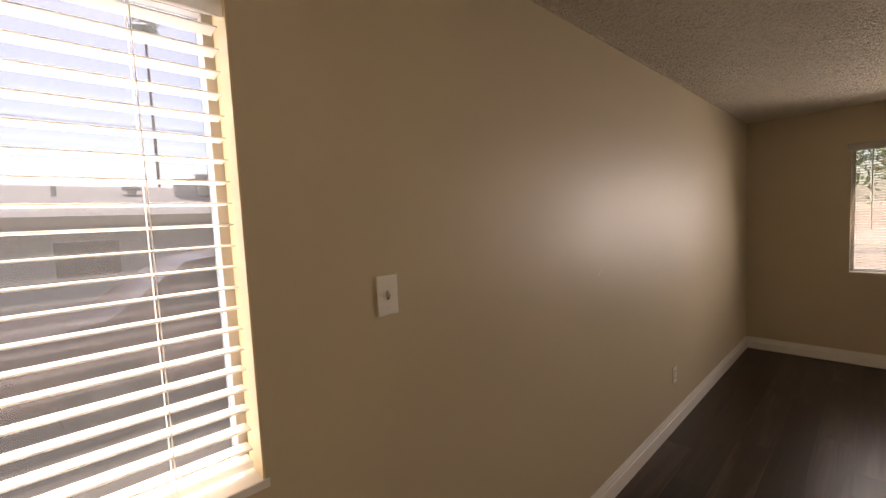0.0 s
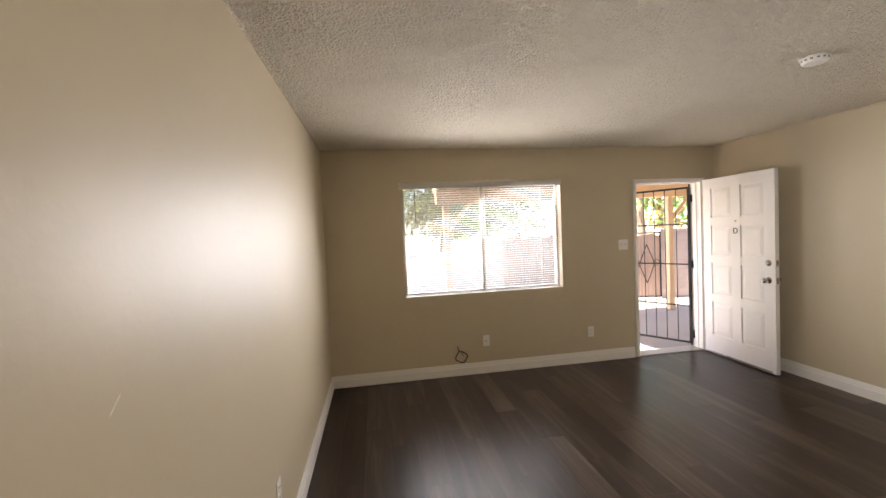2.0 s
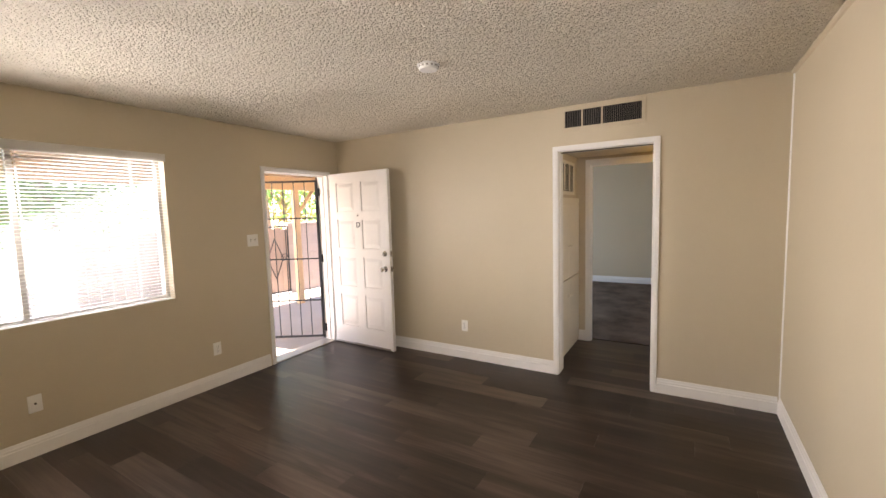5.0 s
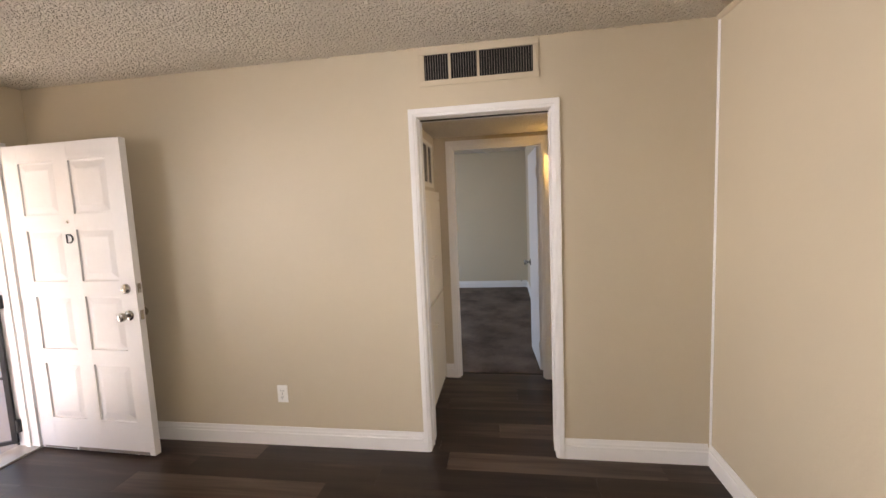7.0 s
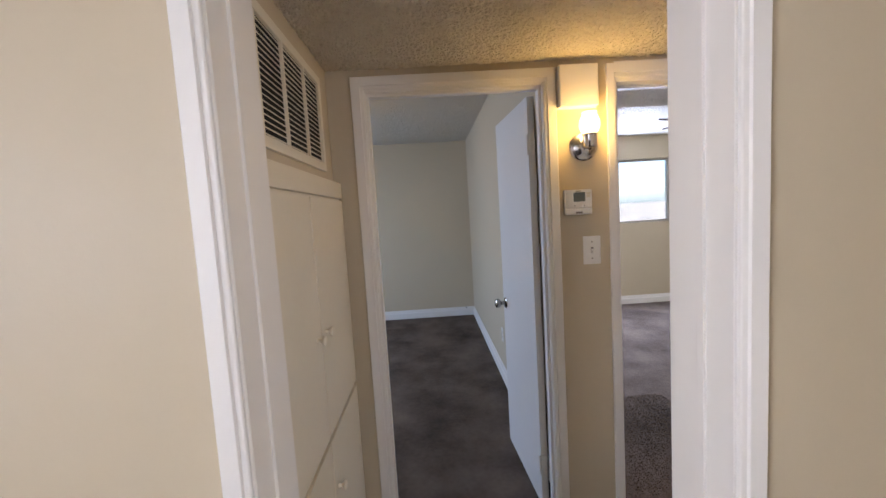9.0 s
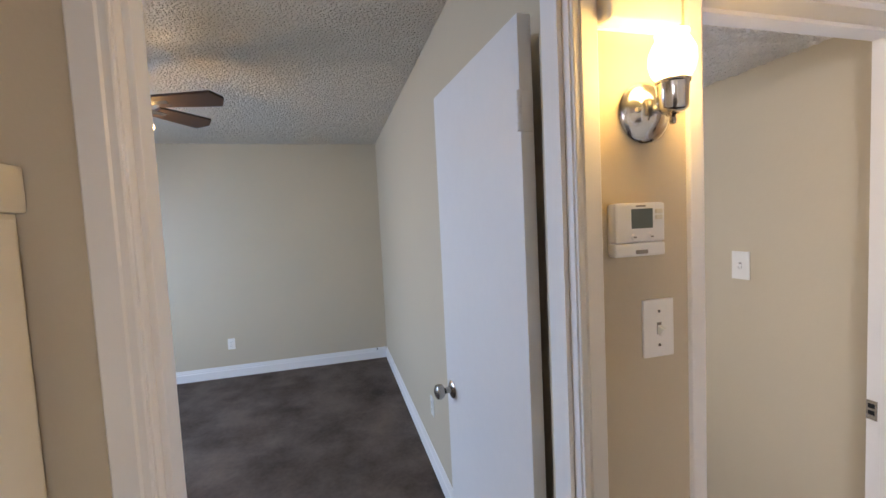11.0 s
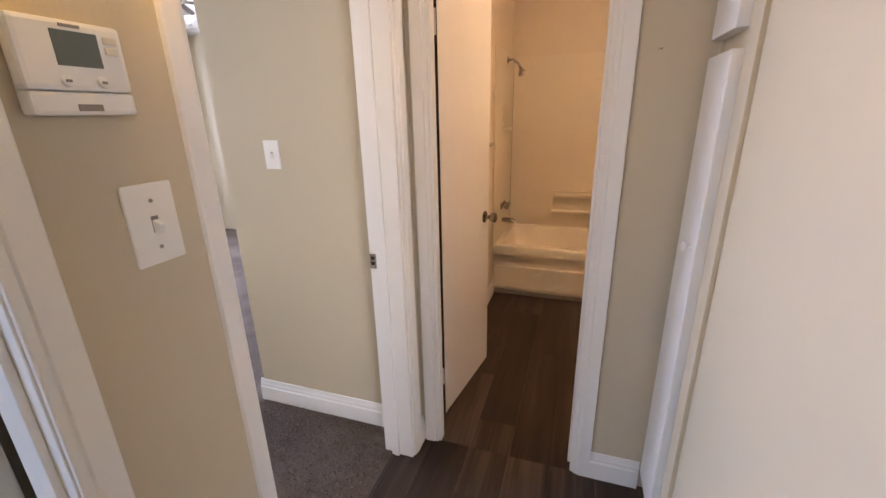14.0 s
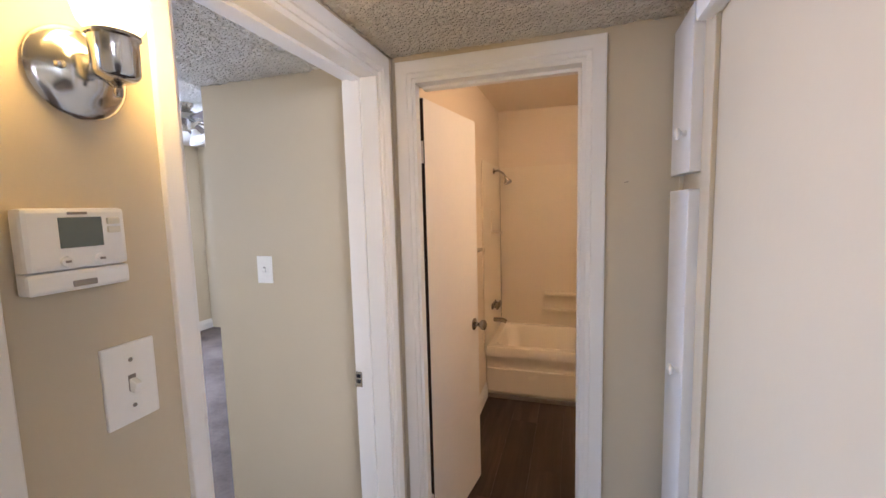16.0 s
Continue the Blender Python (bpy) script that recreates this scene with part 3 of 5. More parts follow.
def panel_door():
    """The front door: eight moulded panels, open into the room; local x from the free edge, inner face at y=0."""
    w, h, t = 0.905, 2.025, 0.044
    d = thing("front_door", "white eight-panel front door standing open, scuffed at the bottom", "door", pose(3.780, 4.140, 0.012, 0, 0, 88.0))
    bm = box(B(), 0.0, w, -t, -0.010, 0, h, 0.003)
    cols = [(0.115, 0.395), (0.510, 0.790)]
    rows = [(0.22, 0.60), (0.70, 1.05), (1.15, 1.48), (1.58, 1.91)]
    xs = [0, cols[0][0], cols[0][1], cols[1][0], cols[1][1], w]
    for a, b in ((xs[0], xs[1]), (xs[2], xs[3]), (xs[4], xs[5])):
        box(bm, a, b, -0.012, 0, 0, h, 0.002)
    zs = [0, 0.22, 0.60, 0.70, 1.05, 1.15, 1.48, 1.58, 1.91, h]
    for c0, c1 in cols:
        for a, b in zip(zs[0::2], zs[1::2]):
            box(bm, c0 - 0.001, c1 + 0.001, -0.012, -0.0002, a, b, 0.0015)
    part("leaf", bm, DOORWHITE, d)
    for c0, c1 in cols:
        for r0, r1 in rows:
            b2 = B()
            o = [b2.verts.new((x, -0.010, z)) for x, z in ((c0 + .012, r0 + .012), (c1 - .012, r0 + .012), (c1 - .012, r1 - .012), (c0 + .012, r1 - .012))]
            i = [b2.verts.new((x, -0.0035, z)) for x, z in ((c0 + .05, r0 + .05), (c1 - .05, r0 + .05), (c1 - .05, r1 - .05), (c0 + .05, r1 - .05))]
            b2.faces.new(i)
            for k in range(4):
                b2.faces.new((o[k], o[(k + 1) % 4], i[(k + 1) % 4], i[k]))
            bmesh.ops.recalc_face_normals(b2, faces=b2.faces)
            part("panel", b2, DOORWHITE, d)
    m = Matrix.Translation((0.07, 0, 1.10)) @ pose(0, 0, 0, -90, 0, 0)
    part("deadbolt", lathe(B(), [(0, 0), (0.031, 0), (0.030, 0.010), (0.022, 0.016), (0.020, 0.022), (0, 0.024)], m), NICKEL, d, "round metal deadbolt", smooth=True)
    knob_set(d, 0.07, 0.93, 0.0, 1)
    knob_set(d, 0.07, 0.93, -t, -1)
    for z in (1.10, 0.93):
        part("latch_plate", box(B(), -0.002, 0.0005, -0.034, -0.010, z - 0.03, z + 0.03, 0.0005), NICKEL, d, "metal latch plate")
    part("peephole", lathe(B(), [(0, 0), (0.009, 0), (0.009, 0.003), (0.005, 0.004), (0, 0.004)], Matrix.Translation((0.452, 0, 1.53)) @ pose(0, 0, 0, -90, 0, 0), 16), NICKEL, d, "small peephole", smooth=True)
    for z in (0.2, 1.0, 1.8):
        hinge(d, z, w + 0.006, -0.012, NICKEL)
    cu = bpy.data.curves.new("letter", 'FONT')
    cu.body, cu.size, cu.extrude, cu.align_x = "D", 0.085, 0.002, 'CENTER'
    tmp = new("letter_source", cu)
    me = bpy.data.meshes.new_from_object(tmp.evaluated_get(bpy.context.evaluated_depsgraph_get()))
    bpy.data.objects.remove(tmp)
    me.materials.clear()
    me.materials.append(BLACK)
    letter = new("letter", me)
    letter.parent = d
    letter.matrix_basis = pose(0.452, 0.002, 1.395, 90, 0, 180)
    tagged(letter, "black letter D")
    sweep = B()
    box(sweep, 0.04, 0.60, 0.0, 0.004, 0.004, 0.022, 0.001)
    box(sweep, 0.62, w - 0.02, 0.0, 0.003, 0.006, 0.016, 0.001)
    part("door_sweep", sweep, GRIME, d, "torn dirty weather strip")
    return d


panel_door()


# ---------- windows with blinds ----------
def slider_window(name, axis, at, out, a0, a1, z0, z1, pane, label, mullion=True):
    """Aluminium slider in a wall hole; at: plane of the glass; out: +1/-1 outward along the wall normal."""
    w = thing(name, label, "window", kind="structure")

    def bx(bm, u0, u1, d0, d1, zz0, zz1, bev=0.002):
        d0, d1 = sorted((at + out * d0, at + out * d1))
        if axis == "x":
            box(bm, u0, u1, d0, d1, zz0, zz1, bev)
        else:
            box(bm, d0, d1, u0, u1, zz0, zz1, bev)
        return bm
    f = B()
    bx(f, a0, a0 + 0.028, -0.03, 0.03, z0, z1), bx(f, a1 - 0.028, a1, -0.03, 0.03, z0, z1)
    bx(f, a0 + 0.028, a1 - 0.028, -0.03, 0.03, z0, z0 + 0.028), bx(f, a0 + 0.028, a1 - 0.028, -0.03, 0.03, z1 - 0.028, z1)
    part("frame", f, ALU, w)
    mid = (a0 + a1) / 2
    if mullion:
        part("meeting_stile", bx(B(), mid - 0.016, mid + 0.016, -0.018, 0.018, z0 + 0.028, z1 - 0.028), ALU, w)
    spans = [(a0 + 0.028, mid - 0.016), (mid + 0.016, a1 - 0.028)] if mullion else [(a0 + 0.028, a1 - 0.028)]
    for u0, u1 in spans:
        g = part("pane", bx(B(), u0, u1, -0.002, 0.002, z0 + 0.028, z1 - 0.028, 0), pane, w)
        g.visible_shadow = False
    return w


def blind(name, label, axis, at, sgn, a0, a1, top, bottom, pitch, tilt, slat_w, valance_h, cords, wand=None):
    """A slatted blind. at: the middle plane; sgn: direction into the room along the wall normal."""
    bl = thing(name, label, "window blind")

    def P(u, d, z):
        return (u, at + sgn * d, z) if axis == "x" else (at + sgn * d, u, z)

    def bx(bm, u0, u1, d0, d1, zz0, zz1, bev=0.002):
        d0, d1 = sorted((at + sgn * d0, at + sgn * d1))
        if axis == "x":
            return box(bm, u0, u1, d0, d1, zz0, zz1, bev)
        return box(bm, d0, d1, u0, u1, zz0, zz1, bev)
    part("valance", bx(B(), a0 - 0.004, a1 + 0.004, slat_w / 2 + 0.002, slat_w / 2 + 0.012, top - valance_h, top, 0.003), SLAT, bl)
    part("headrail", bx(B(), a0 + 0.004, a1 - 0.004, -slat_w / 2, slat_w / 2, top - 0.05, top - 0.003, 0.002), SLAT, bl)
    n = int((top - 0.06 - bottom) / pitch)
    slat_t = 0.026 * slat_w          # vinyl slats are thicker than the narrow metal ones
    me = None
    for i in range(n):
        z = bottom + 0.022 + (i + 0.5) * pitch
        if me is None:
            bm = B()
            segs = 4
            ring = []
            for k in range(segs + 1):
                d = (k / segs - 0.5) * slat_w
                lift = 0.05 * slat_w * (1 - (2 * k / segs - 1) ** 2) + d * math.tan(radians(tilt))
                ring.append((d, lift))
            rows = []
            for u in (a0 + 0.006, a1 - 0.006):
                rows.append([bm.verts.new(P(u, d, l + slat_t)) for d, l in ring] + [bm.verts.new(P(u, d, l - slat_t)) for d, l in reversed(ring)])
            m = len(rows[0])
            for k in range(m):
                bm.faces.new((rows[0][k], rows[0][(k + 1) % m], rows[1][(k + 1) % m], rows[1][k]))
            bm.faces.new(rows[0]), bm.faces.new(rows[1])
            bmesh.ops.recalc_face_normals(bm, faces=bm.faces)
            me = bpy.data.meshes.new("slat")
            bm.to_mesh(me)
            bm.free()
            me.materials.append(SLAT)
        s = new("slat", me)
        s.parent = bl
        s.location = (0, 0, z)
    part("bottom_rail", bx(B(), a0 + 0.006, a1 - 0.006, -slat_w / 2 + 0.004, slat_w / 2 - 0.004, bottom, bottom + 0.018, 0.003), SLAT, bl)
    for u in cords:
        c = B()
        for d in (-slat_w / 2, slat_w / 2):
            cyl(c, P(u, d, bottom + 0.01), P(u, d, top - 0.04), 0.0012, seg=6)
        part("ladder_cord", c, SLAT, bl)
    if wand:
        u, zz = wand
        part("tilt_wand", cyl(B(), P(u, slat_w / 2 + 0.006, zz), P(u, slat_w / 2 + 0.006, top - 0.05), 0.004, seg=8), PLASTIC, bl, "clear plastic tilt wand")
    return bl


slider_window("window_1", "x", YN + 0.115, 1, 0.262, 2.035, 0.885, 2.07, PANE, "aluminium slider window behind white blinds")
blind("window_blind", "white narrow-slat blind lowered over the front window, slats open", "x", YN + 0.020, -1, 0.235, 2.045, 2.096, 0.872, 0.0245, 2, 0.025, 0.062, (0.52, 1.16, 1.80), (0.40, 1.30))
structure("window_sill_front", box(B(), 0.262, 2.035, YN + 0.002, YN + 0.085, 0.872, 0.889, 0.003), WHITE, "white painted sill under the front window")
slider_window("window_2", "y", XW - 0.125, -1, -1.35, -0.07, 0.98, 2.10, WPANE, "aluminium window behind wide-slat blinds", mullion=False)
blind("window_blind", "white wide-slat blind over the side window, slats open", "y", XW - 0.052, 1, -1.345, -0.078, 2.115, 1.005, 0.0485, 2, 0.050, 0.072, (-1.10, -0.62, -0.24), None)
structure("window_sill_side", box(B(), XW - 0.155, XW + 0.004, -1.36, -0.06, 0.962, 0.984, 0.004), WHITE, "white painted window sill")
structure("jamb_side_window", box(B(), XW - 0.10, XW - 0.001, -0.0745, -0.068, 0.984, 2.10, 0.001), JAMBY, "window jamb in a yellow that carries its sunlight")
slider_window("window_3", "x", YN + 0.10, 1, 6.3, 8.3, 0.9, 2.1, WPANE, "aluminium bedroom window")
# north part is unseen, added so daylight reaches the hall wall
slider_window("window_4", "y", BX + 0.10, 1, -1.50, 0.75, 1.2, 2.12, WPANE, "aluminium back bedroom window")


# ---------- electrical plates ----------
def switch_plate(label, at, gangs=1, w=0.072, h=0.118, name="light_switch", up=True, screw=PLASTIC):
    s = thing(name, label, "light switch", at)
    W = w + (gangs - 1) * 0.046
    part("plate", box(B(), -W / 2, W / 2, -0.006, 0.001, -h / 2, h / 2, 0.003), PLASTIC, s)
    for g in range(gangs):
        x = (g - (gangs - 1) / 2) * 0.046
        part("slot", box(B(), x - 0.0056, x + 0.0056, -0.0065, -0.0055, -0.0125, 0.0125), GRIME, s, "dark toggle slot")
        bm = box(B(), x - 0.0046, x + 0.0046, -0.019, -0.003, -0.008, 0.0095, 0.0018)
        t = part("toggle", bm, PLASTIC, s)
        t.matrix_basis = pose(0, 0, 0, 25 if up else -25, 0, 0)
        for z in (-0.036, 0.036):
            part("screw", cyl(B(), (x, -0.0055, z), (x, -0.0072, z), 0.0032, seg=10), screw, s)
    return s


def outlet(label, at):
    s = thing("wall_outlet", label, "outlet", at)
    part("plate", box(B(), -0.036, 0.036, -0.006, 0.001, -0.0590, 0.0590, 0.003), PLASTIC, s)
    for z in (-0.022, 0.022):
        part("receptacle", box(B(), -0.017, 0.017, -0.0085, -0.005, z - 0.015, z + 0.015, 0.003), PLASTIC, s)
        b = B()
        for x in (-0.007, 0.007):
            box(b, x - 0.0012, x + 0.0012, -0.0092, -0.0080, z - 0.004, z + 0.006)
        cyl(b, (0, -0.0080, z - 0.009), (0, -0.0092, z - 0.009), 0.0026, seg=8)
        part("slots", b, DARK, s, "dark plug slots")
    part("screw", cyl(B(), (0, -0.0055, 0), (0, -0.0072, 0), 0.003, seg=10), NICKEL, s)
    return s


def blank_plate(label, at):
    s = thing("cover_plate", label, "cover plate", at)
    part("plate", box(B(), -0.036, 0.036, -0.006, 0.001, -0.0590, 0.0590, 0.003), PLASTIC, s)
    part("jack", lathe(B(), [(0, 0), (0.007, 0), (0.007, 0.004), (0.004, 0.005), (0.004, 0.010), (0, 0.010)], pose(0, -0.006, 0, 90, 0, 0), 12), NICKEL, s, "small metal jack", smooth=True)
    return s


switch_plate("ivory single toggle switch on the side wall", pose(XW, 0.306, 1.362, 0, 0, 90), up=False)
outlet("white duplex outlet low on the side wall", pose(XW, 2.747, 0.39, 0, 0, 90))
blank_plate("white cable plate above the front wall baseboard", pose(1.114, YN, 0.354))
outlet("white duplex outlet low on the front wall", pose(2.354, YN, 0.349))
switch_plate("white double toggle switch beside the front door", pose(2.79, YN, 1.326), gangs=2)
outlet("white duplex outlet low on the hall-side wall", pose(XE, 3.35, 0.352, 0, 0, -90))
switch_plate("ivory toggle switch under the thermostat", pose(HE, 1.361, 1.315, 0, 0, -90), w=0.077, h=0.124, screw=NICKEL)
switch_plate("white toggle switch inside the back bedroom", pose(5.781, 0.33, 1.317, 0, 0, 180), w=0.078, h=0.12)
outlet("white outlet on the bedroom far wall", pose(BX, 3.15, 0.37, 0, 0, -90))
outlet("white outlet low on the bedroom side wall", pose(6.87, BS, 0.42, 0, 0, 180))


# ---------- thermostat ----------
def thermostat(at):
    t = thing("thermostat", "ivory wall thermostat with grey display", "thermostat", at)
    part("base", box(B(), -0.055, 0.055, -0.006, 0.001, -0.049, 0.049, 0.003), PLASTIC, t)
    part("body", box(B(), -0.0590, 0.0590, -0.030, -0.006, -0.0250, 0.054, 0.006), PLASTIC, t)
    part("flap", box(B(), -0.0590, 0.0590, -0.030, -0.006, -0.053, -0.0258, 0.005), PLASTIC, t)
    part("display", box(B(), -0.022, 0.028, -0.0312, -0.029, 0.003, 0.042, 0.0008), SCREEN, t, "grey display")
    for x in (-0.018, 0.022):
        part("button", lathe(B(), [(0, 0), (0.007, 0), (0.006, 0.005), (0, 0.006)], pose(x, -0.029, -0.014, 90, 0, 0), 14), PLASTIC, t, smooth=True)
        b = part("arrow", box(B(), x - 0.003, x + 0.003, -0.0356, -0.0345, -0.0155, -0.0125), GRIME, t, "dark arrow mark")
    for z in (0.036, 0.024):
        part("side_button", box(B(), 0.034, 0.050, -0.0335, -0.029, z - 0.0045, z + 0.0045, 0.0015), CABINET, t, "tan side button")
    part("vent_slot", box(B(), -0.011, 0.011, -0.0312, -0.029, 0.0455, 0.049), GRIME, t, "dark slot")
    part("label_bar", box(B(), -0.013, 0.015, -0.0312, -0.029, -0.048, -0.040, 0.0005), GRIME, t, "dark pull slot")
    return t


thermostat(pose(HE, 1.423, 1.526, 0, 0, -90))


# ---------- wall sconce ----------
def sconce(at):
    s = thing("wall_sconce", "chrome wall sconce with a lit frosted globe", "wall lamp", at)
    q = pose(0, 0, 0, 90, 0, 0)
    part("backplate", lathe(B(), [(0, 0), (0.060, 0), (0.062, 0.004), (0.059, 0.008), (0.050, 0.013), (0.046, 0.014), (0.036, 0.024), (0.018, 0.031), (0, 0.033)], q, 36), CHROME, s, smooth=True)
    part("arm", tube(B(), [(0, -0.028, 0), (0, -0.050, -0.006), (0, -0.068, -0.018), (0, -0.074, -0.014)], 0.0075), CHROME, s, smooth=True)
    part("socket_cup", lathe(B(), [(0, -0.002), (0.012, -0.004), (0.022, 0.0), (0.027, 0.006), (0.028, 0.050), (0.031, 0.052), (0.031, 0.056), (0.023, 0.056), (0.023, 0.01), (0, 0.01)], pose(0, -0.074, -0.016), 28), CHROME, s, smooth=True)
    part("finial", lathe(B(), [(0, -0.022), (0.005, -0.020), (0.006, -0.012), (0.004, -0.006), (0.008, -0.002), (0.004, 0.002), (0, 0.002)], pose(0, -0.074, -0.018), 14), NICKEL, s, smooth=True)
    g = part("globe", lathe(B(), [(0.019, 0.0), (0.024, 0.008), (0.036, 0.024), (0.041, 0.043), (0.040, 0.062), (0.033, 0.078), (0.027, 0.088), (0.030, 0.096), (0.028, 0.096), (0.025, 0.088)], pose(0, -0.074, 0.030), 32), LAMPGLASS, s, "glowing frosted glass globe", smooth=True)
    g.visible_shadow = False
    for k in (-1, 1):
        part("screw", lathe(B(), [(0, 0), (0.006, 0), (0.005, 0.006), (0, 0.007)], pose(0.034 * k, -0.022, 0.0, 90, 0, 0), 12), CHROME, s, smooth=True)
    return s


sconce(pose(HE, 1.385, 1.762, 0, 0, -90))


ch = thing("door_chime", "square cream door chime cover above the sconce", "door chime", pose(HE, 1.412, 2.008, 0, 0, -90))
part("cover", box(B(), -0.082, 0.082, -0.045, -0.004, -0.085, 0.085, 0.005), PLASTIC, ch)
part("mounting_plate", box(B(), -0.086, 0.086, -0.004, 0.001, -0.088, 0.088, 0.001), PLASTIC, ch)


# ---------- vents and smoke detector ----------
def register(label, at, w, h, bars, splits, slat_ang=35):
    """A wall register: frame, dark box and upright fins. Front faces local -y; origin at its centre."""
    v = thing("air_vent", label, "air vent", at)
    f = B()
    m = 0.032
    for a in ((-w / 2, w / 2, h / 2 - m, h / 2), (-w / 2, w / 2, -h / 2, -h / 2 + m)):
        box(f, a[0], a[1], -0.010, 0.001, a[2], a[3], 0.003)
    box(f, -w / 2, -w / 2 + m, -0.010, 0.001, -h / 2 + m, h / 2 - m, 0.003), box(f, w / 2 - m, w / 2, -0.010, 0.001, -h / 2 + m, h / 2 - m, 0.003)
    part("frame", f, WALL, v)
    part("backing", box(B(), -w / 2 + m, w / 2 - m, -0.0015, 0.0, -h / 2 + m, h / 2 - m), DARK, v, "black sheet behind the fins for the unlit duct")
    n = bars
    me = None
    for i in range(n):
        x = -w / 2 + m + (i + 0.5) * (w - 2 * m) / n
        if me is None:
            bm = box(B(), -0.0011, 0.0011, -0.0085, -0.001, -h / 2 + m, h / 2 - m)
            me = bpy.data.meshes.new("fin")
            bm.to_mesh(me)
            bm.free()
            me.materials.append(GRIME)
        o = new("fin", me)
        o.parent = v
        o.matrix_basis = pose(x, 0, 0, 0, 0, 0)
    for s in splits:
        part("mullion", box(B(), s * w - 0.007, s * w + 0.007, -0.0098, -0.001, -h / 2 + m, h / 2 - m, 0.001), WALL, v)
    part("damper_lever", box(B(), w / 2 - 0.020, w / 2 - 0.014, -0.022, -0.009, -0.012, 0.022, 0.002), WALL, v)
    return v


register("painted steel air register above the hall doorway", pose(XE, 1.993, 2.328, 0, 0, -90), 0.675, 0.205, 42, (-0.235, 0.005))


def return_grille(at):
    v = thing("return_grille", "white return air grille on the hall wall", "air vent", at)
    w, h, m = 0.62, 0.35, 0.03
    f = B()
    box(f, -w / 2, w / 2, -0.012, 0.001, h / 2 - m, h / 2, 0.003), box(f, -w / 2, w / 2, -0.012, 0.001, -h / 2, -h / 2 + m, 0.003)
    box(f, -w / 2, -w / 2 + m, -0.012, 0.001, -h / 2 + m, h / 2 - m, 0.003), box(f, w / 2 - m, w / 2, -0.012, 0.001, -h / 2 + m, h / 2 - m, 0.003)
    part("frame", f, CABINET, v)
    part("backing", box(B(), -w / 2 + m, w / 2 - m, -0.001, 0.0, -h / 2 + m, h / 2 - m), DARK, v, "black sheet for the unlit opening")
    for i in range(18):
        z = -h / 2 + m + (i + 0.5) * (h - 2 * m) / 18
        s = part("slat", box(B(), -w / 2 + m, w / 2 - m, -0.007, 0.004, -0.0012, 0.0012), CABINET, v)
        s.matrix_basis = pose(0, -0.002, z, 40, 0, 0)
    for x in (-0.10, 0.10):
        part("bar", box(B(), x - 0.006, x + 0.006, -0.0118, -0.003, -h / 2 + m, h / 2 - m, 0.001), CABINET, v)
    return v


return_grille(pose(4.685, HN, 1.875))


def smoke_detector(at):
    s = thing("smoke_detector", "round white smoke detector on the ceiling", "smoke detector", at)
    part("base", lathe(B(), [(0, 0), (0.070, 0), (0.070, -0.010), (0.064, -0.012), (0, -0.012)]), PLASTIC, s, smooth=True)
    part("body", lathe(B(), [(0, -0.012), (0.063, -0.012), (0.062, -0.026), (0.054, -0.036), (0.030, -0.040), (0, -0.040)]), PLASTIC, s, smooth=True)
    for k in range(14):
        a = k * 2 * math.pi / 14
        o = part("vent_slit", box(B(), 0.0605, 0.0635, -0.006, 0.006, -0.024, -0.015), GRIME, s)
        o.matrix_basis = pose(0, 0, 0, 0, 0, math.degrees(a))
    part("test_button", lathe(B(), [(0, -0.039), (0.009, -0.039), (0.008, -0.043), (0, -0.043)], Matrix.Translation((0.02, 0, 0)), 14), PLASTIC, s, smooth=True)
    return s


smoke_detector(pose(2.45, 2.73, CL))


# ---------- cable coil ----------
def cable_coil():
    pts = [(0.79, YN + 0.002, 0.315), (0.792, YN - 0.02, 0.312), (0.795, YN - 0.028, 0.28)]
    for i in range(46):
        a = math.pi / 2 + i * 2 * math.pi / 15
        r = 0.058 + 0.006 * math.sin(i * 1.7)
        pts.append((0.825 + r * 1.1 * math.cos(a), YN - 0.022 - 0.006 * math.sin(i * 0.8), 0.205 + r * math.sin(a)))
    pts.append((0.84, YN - 0.03, 0.22))
    cu = bpy.data.curves.new("coil", 'CURVE')
    cu.dimensions, cu.bevel_depth, cu.bevel_resolution = '3D', 0.0045, 2
    sp = cu.splines.new('POLY')
    sp.points.add(len(pts) - 1)
    for p, q in zip(sp.points, pts):
        p.co = (*q, 1)
    src = new("coil_source", cu)
    me = bpy.data.meshes.new_from_object(src.evaluated_get(bpy.context.evaluated_depsgraph_get()))
    bpy.data.objects.remove(src)
    me.materials.clear()
    me.materials.append(RUBBER)
    return tagged(new("cable_coil", me), "black coiled antenna cable hanging from the wall", "cable")


cable_coil()


# ---------- hall cabinets ----------
def wood_knob(parent, at, paint=CABINET):
    return part("knob", lathe(B(), [(0, 0), (0.008, 0), (0.006, 0.010), (0.009, 0.014), (0.0155, 0.019), (0.0155, 0.024), (0.009, 0.028), (0, 0.029)], at, 18), paint, parent, "small painted knob", smooth=True)


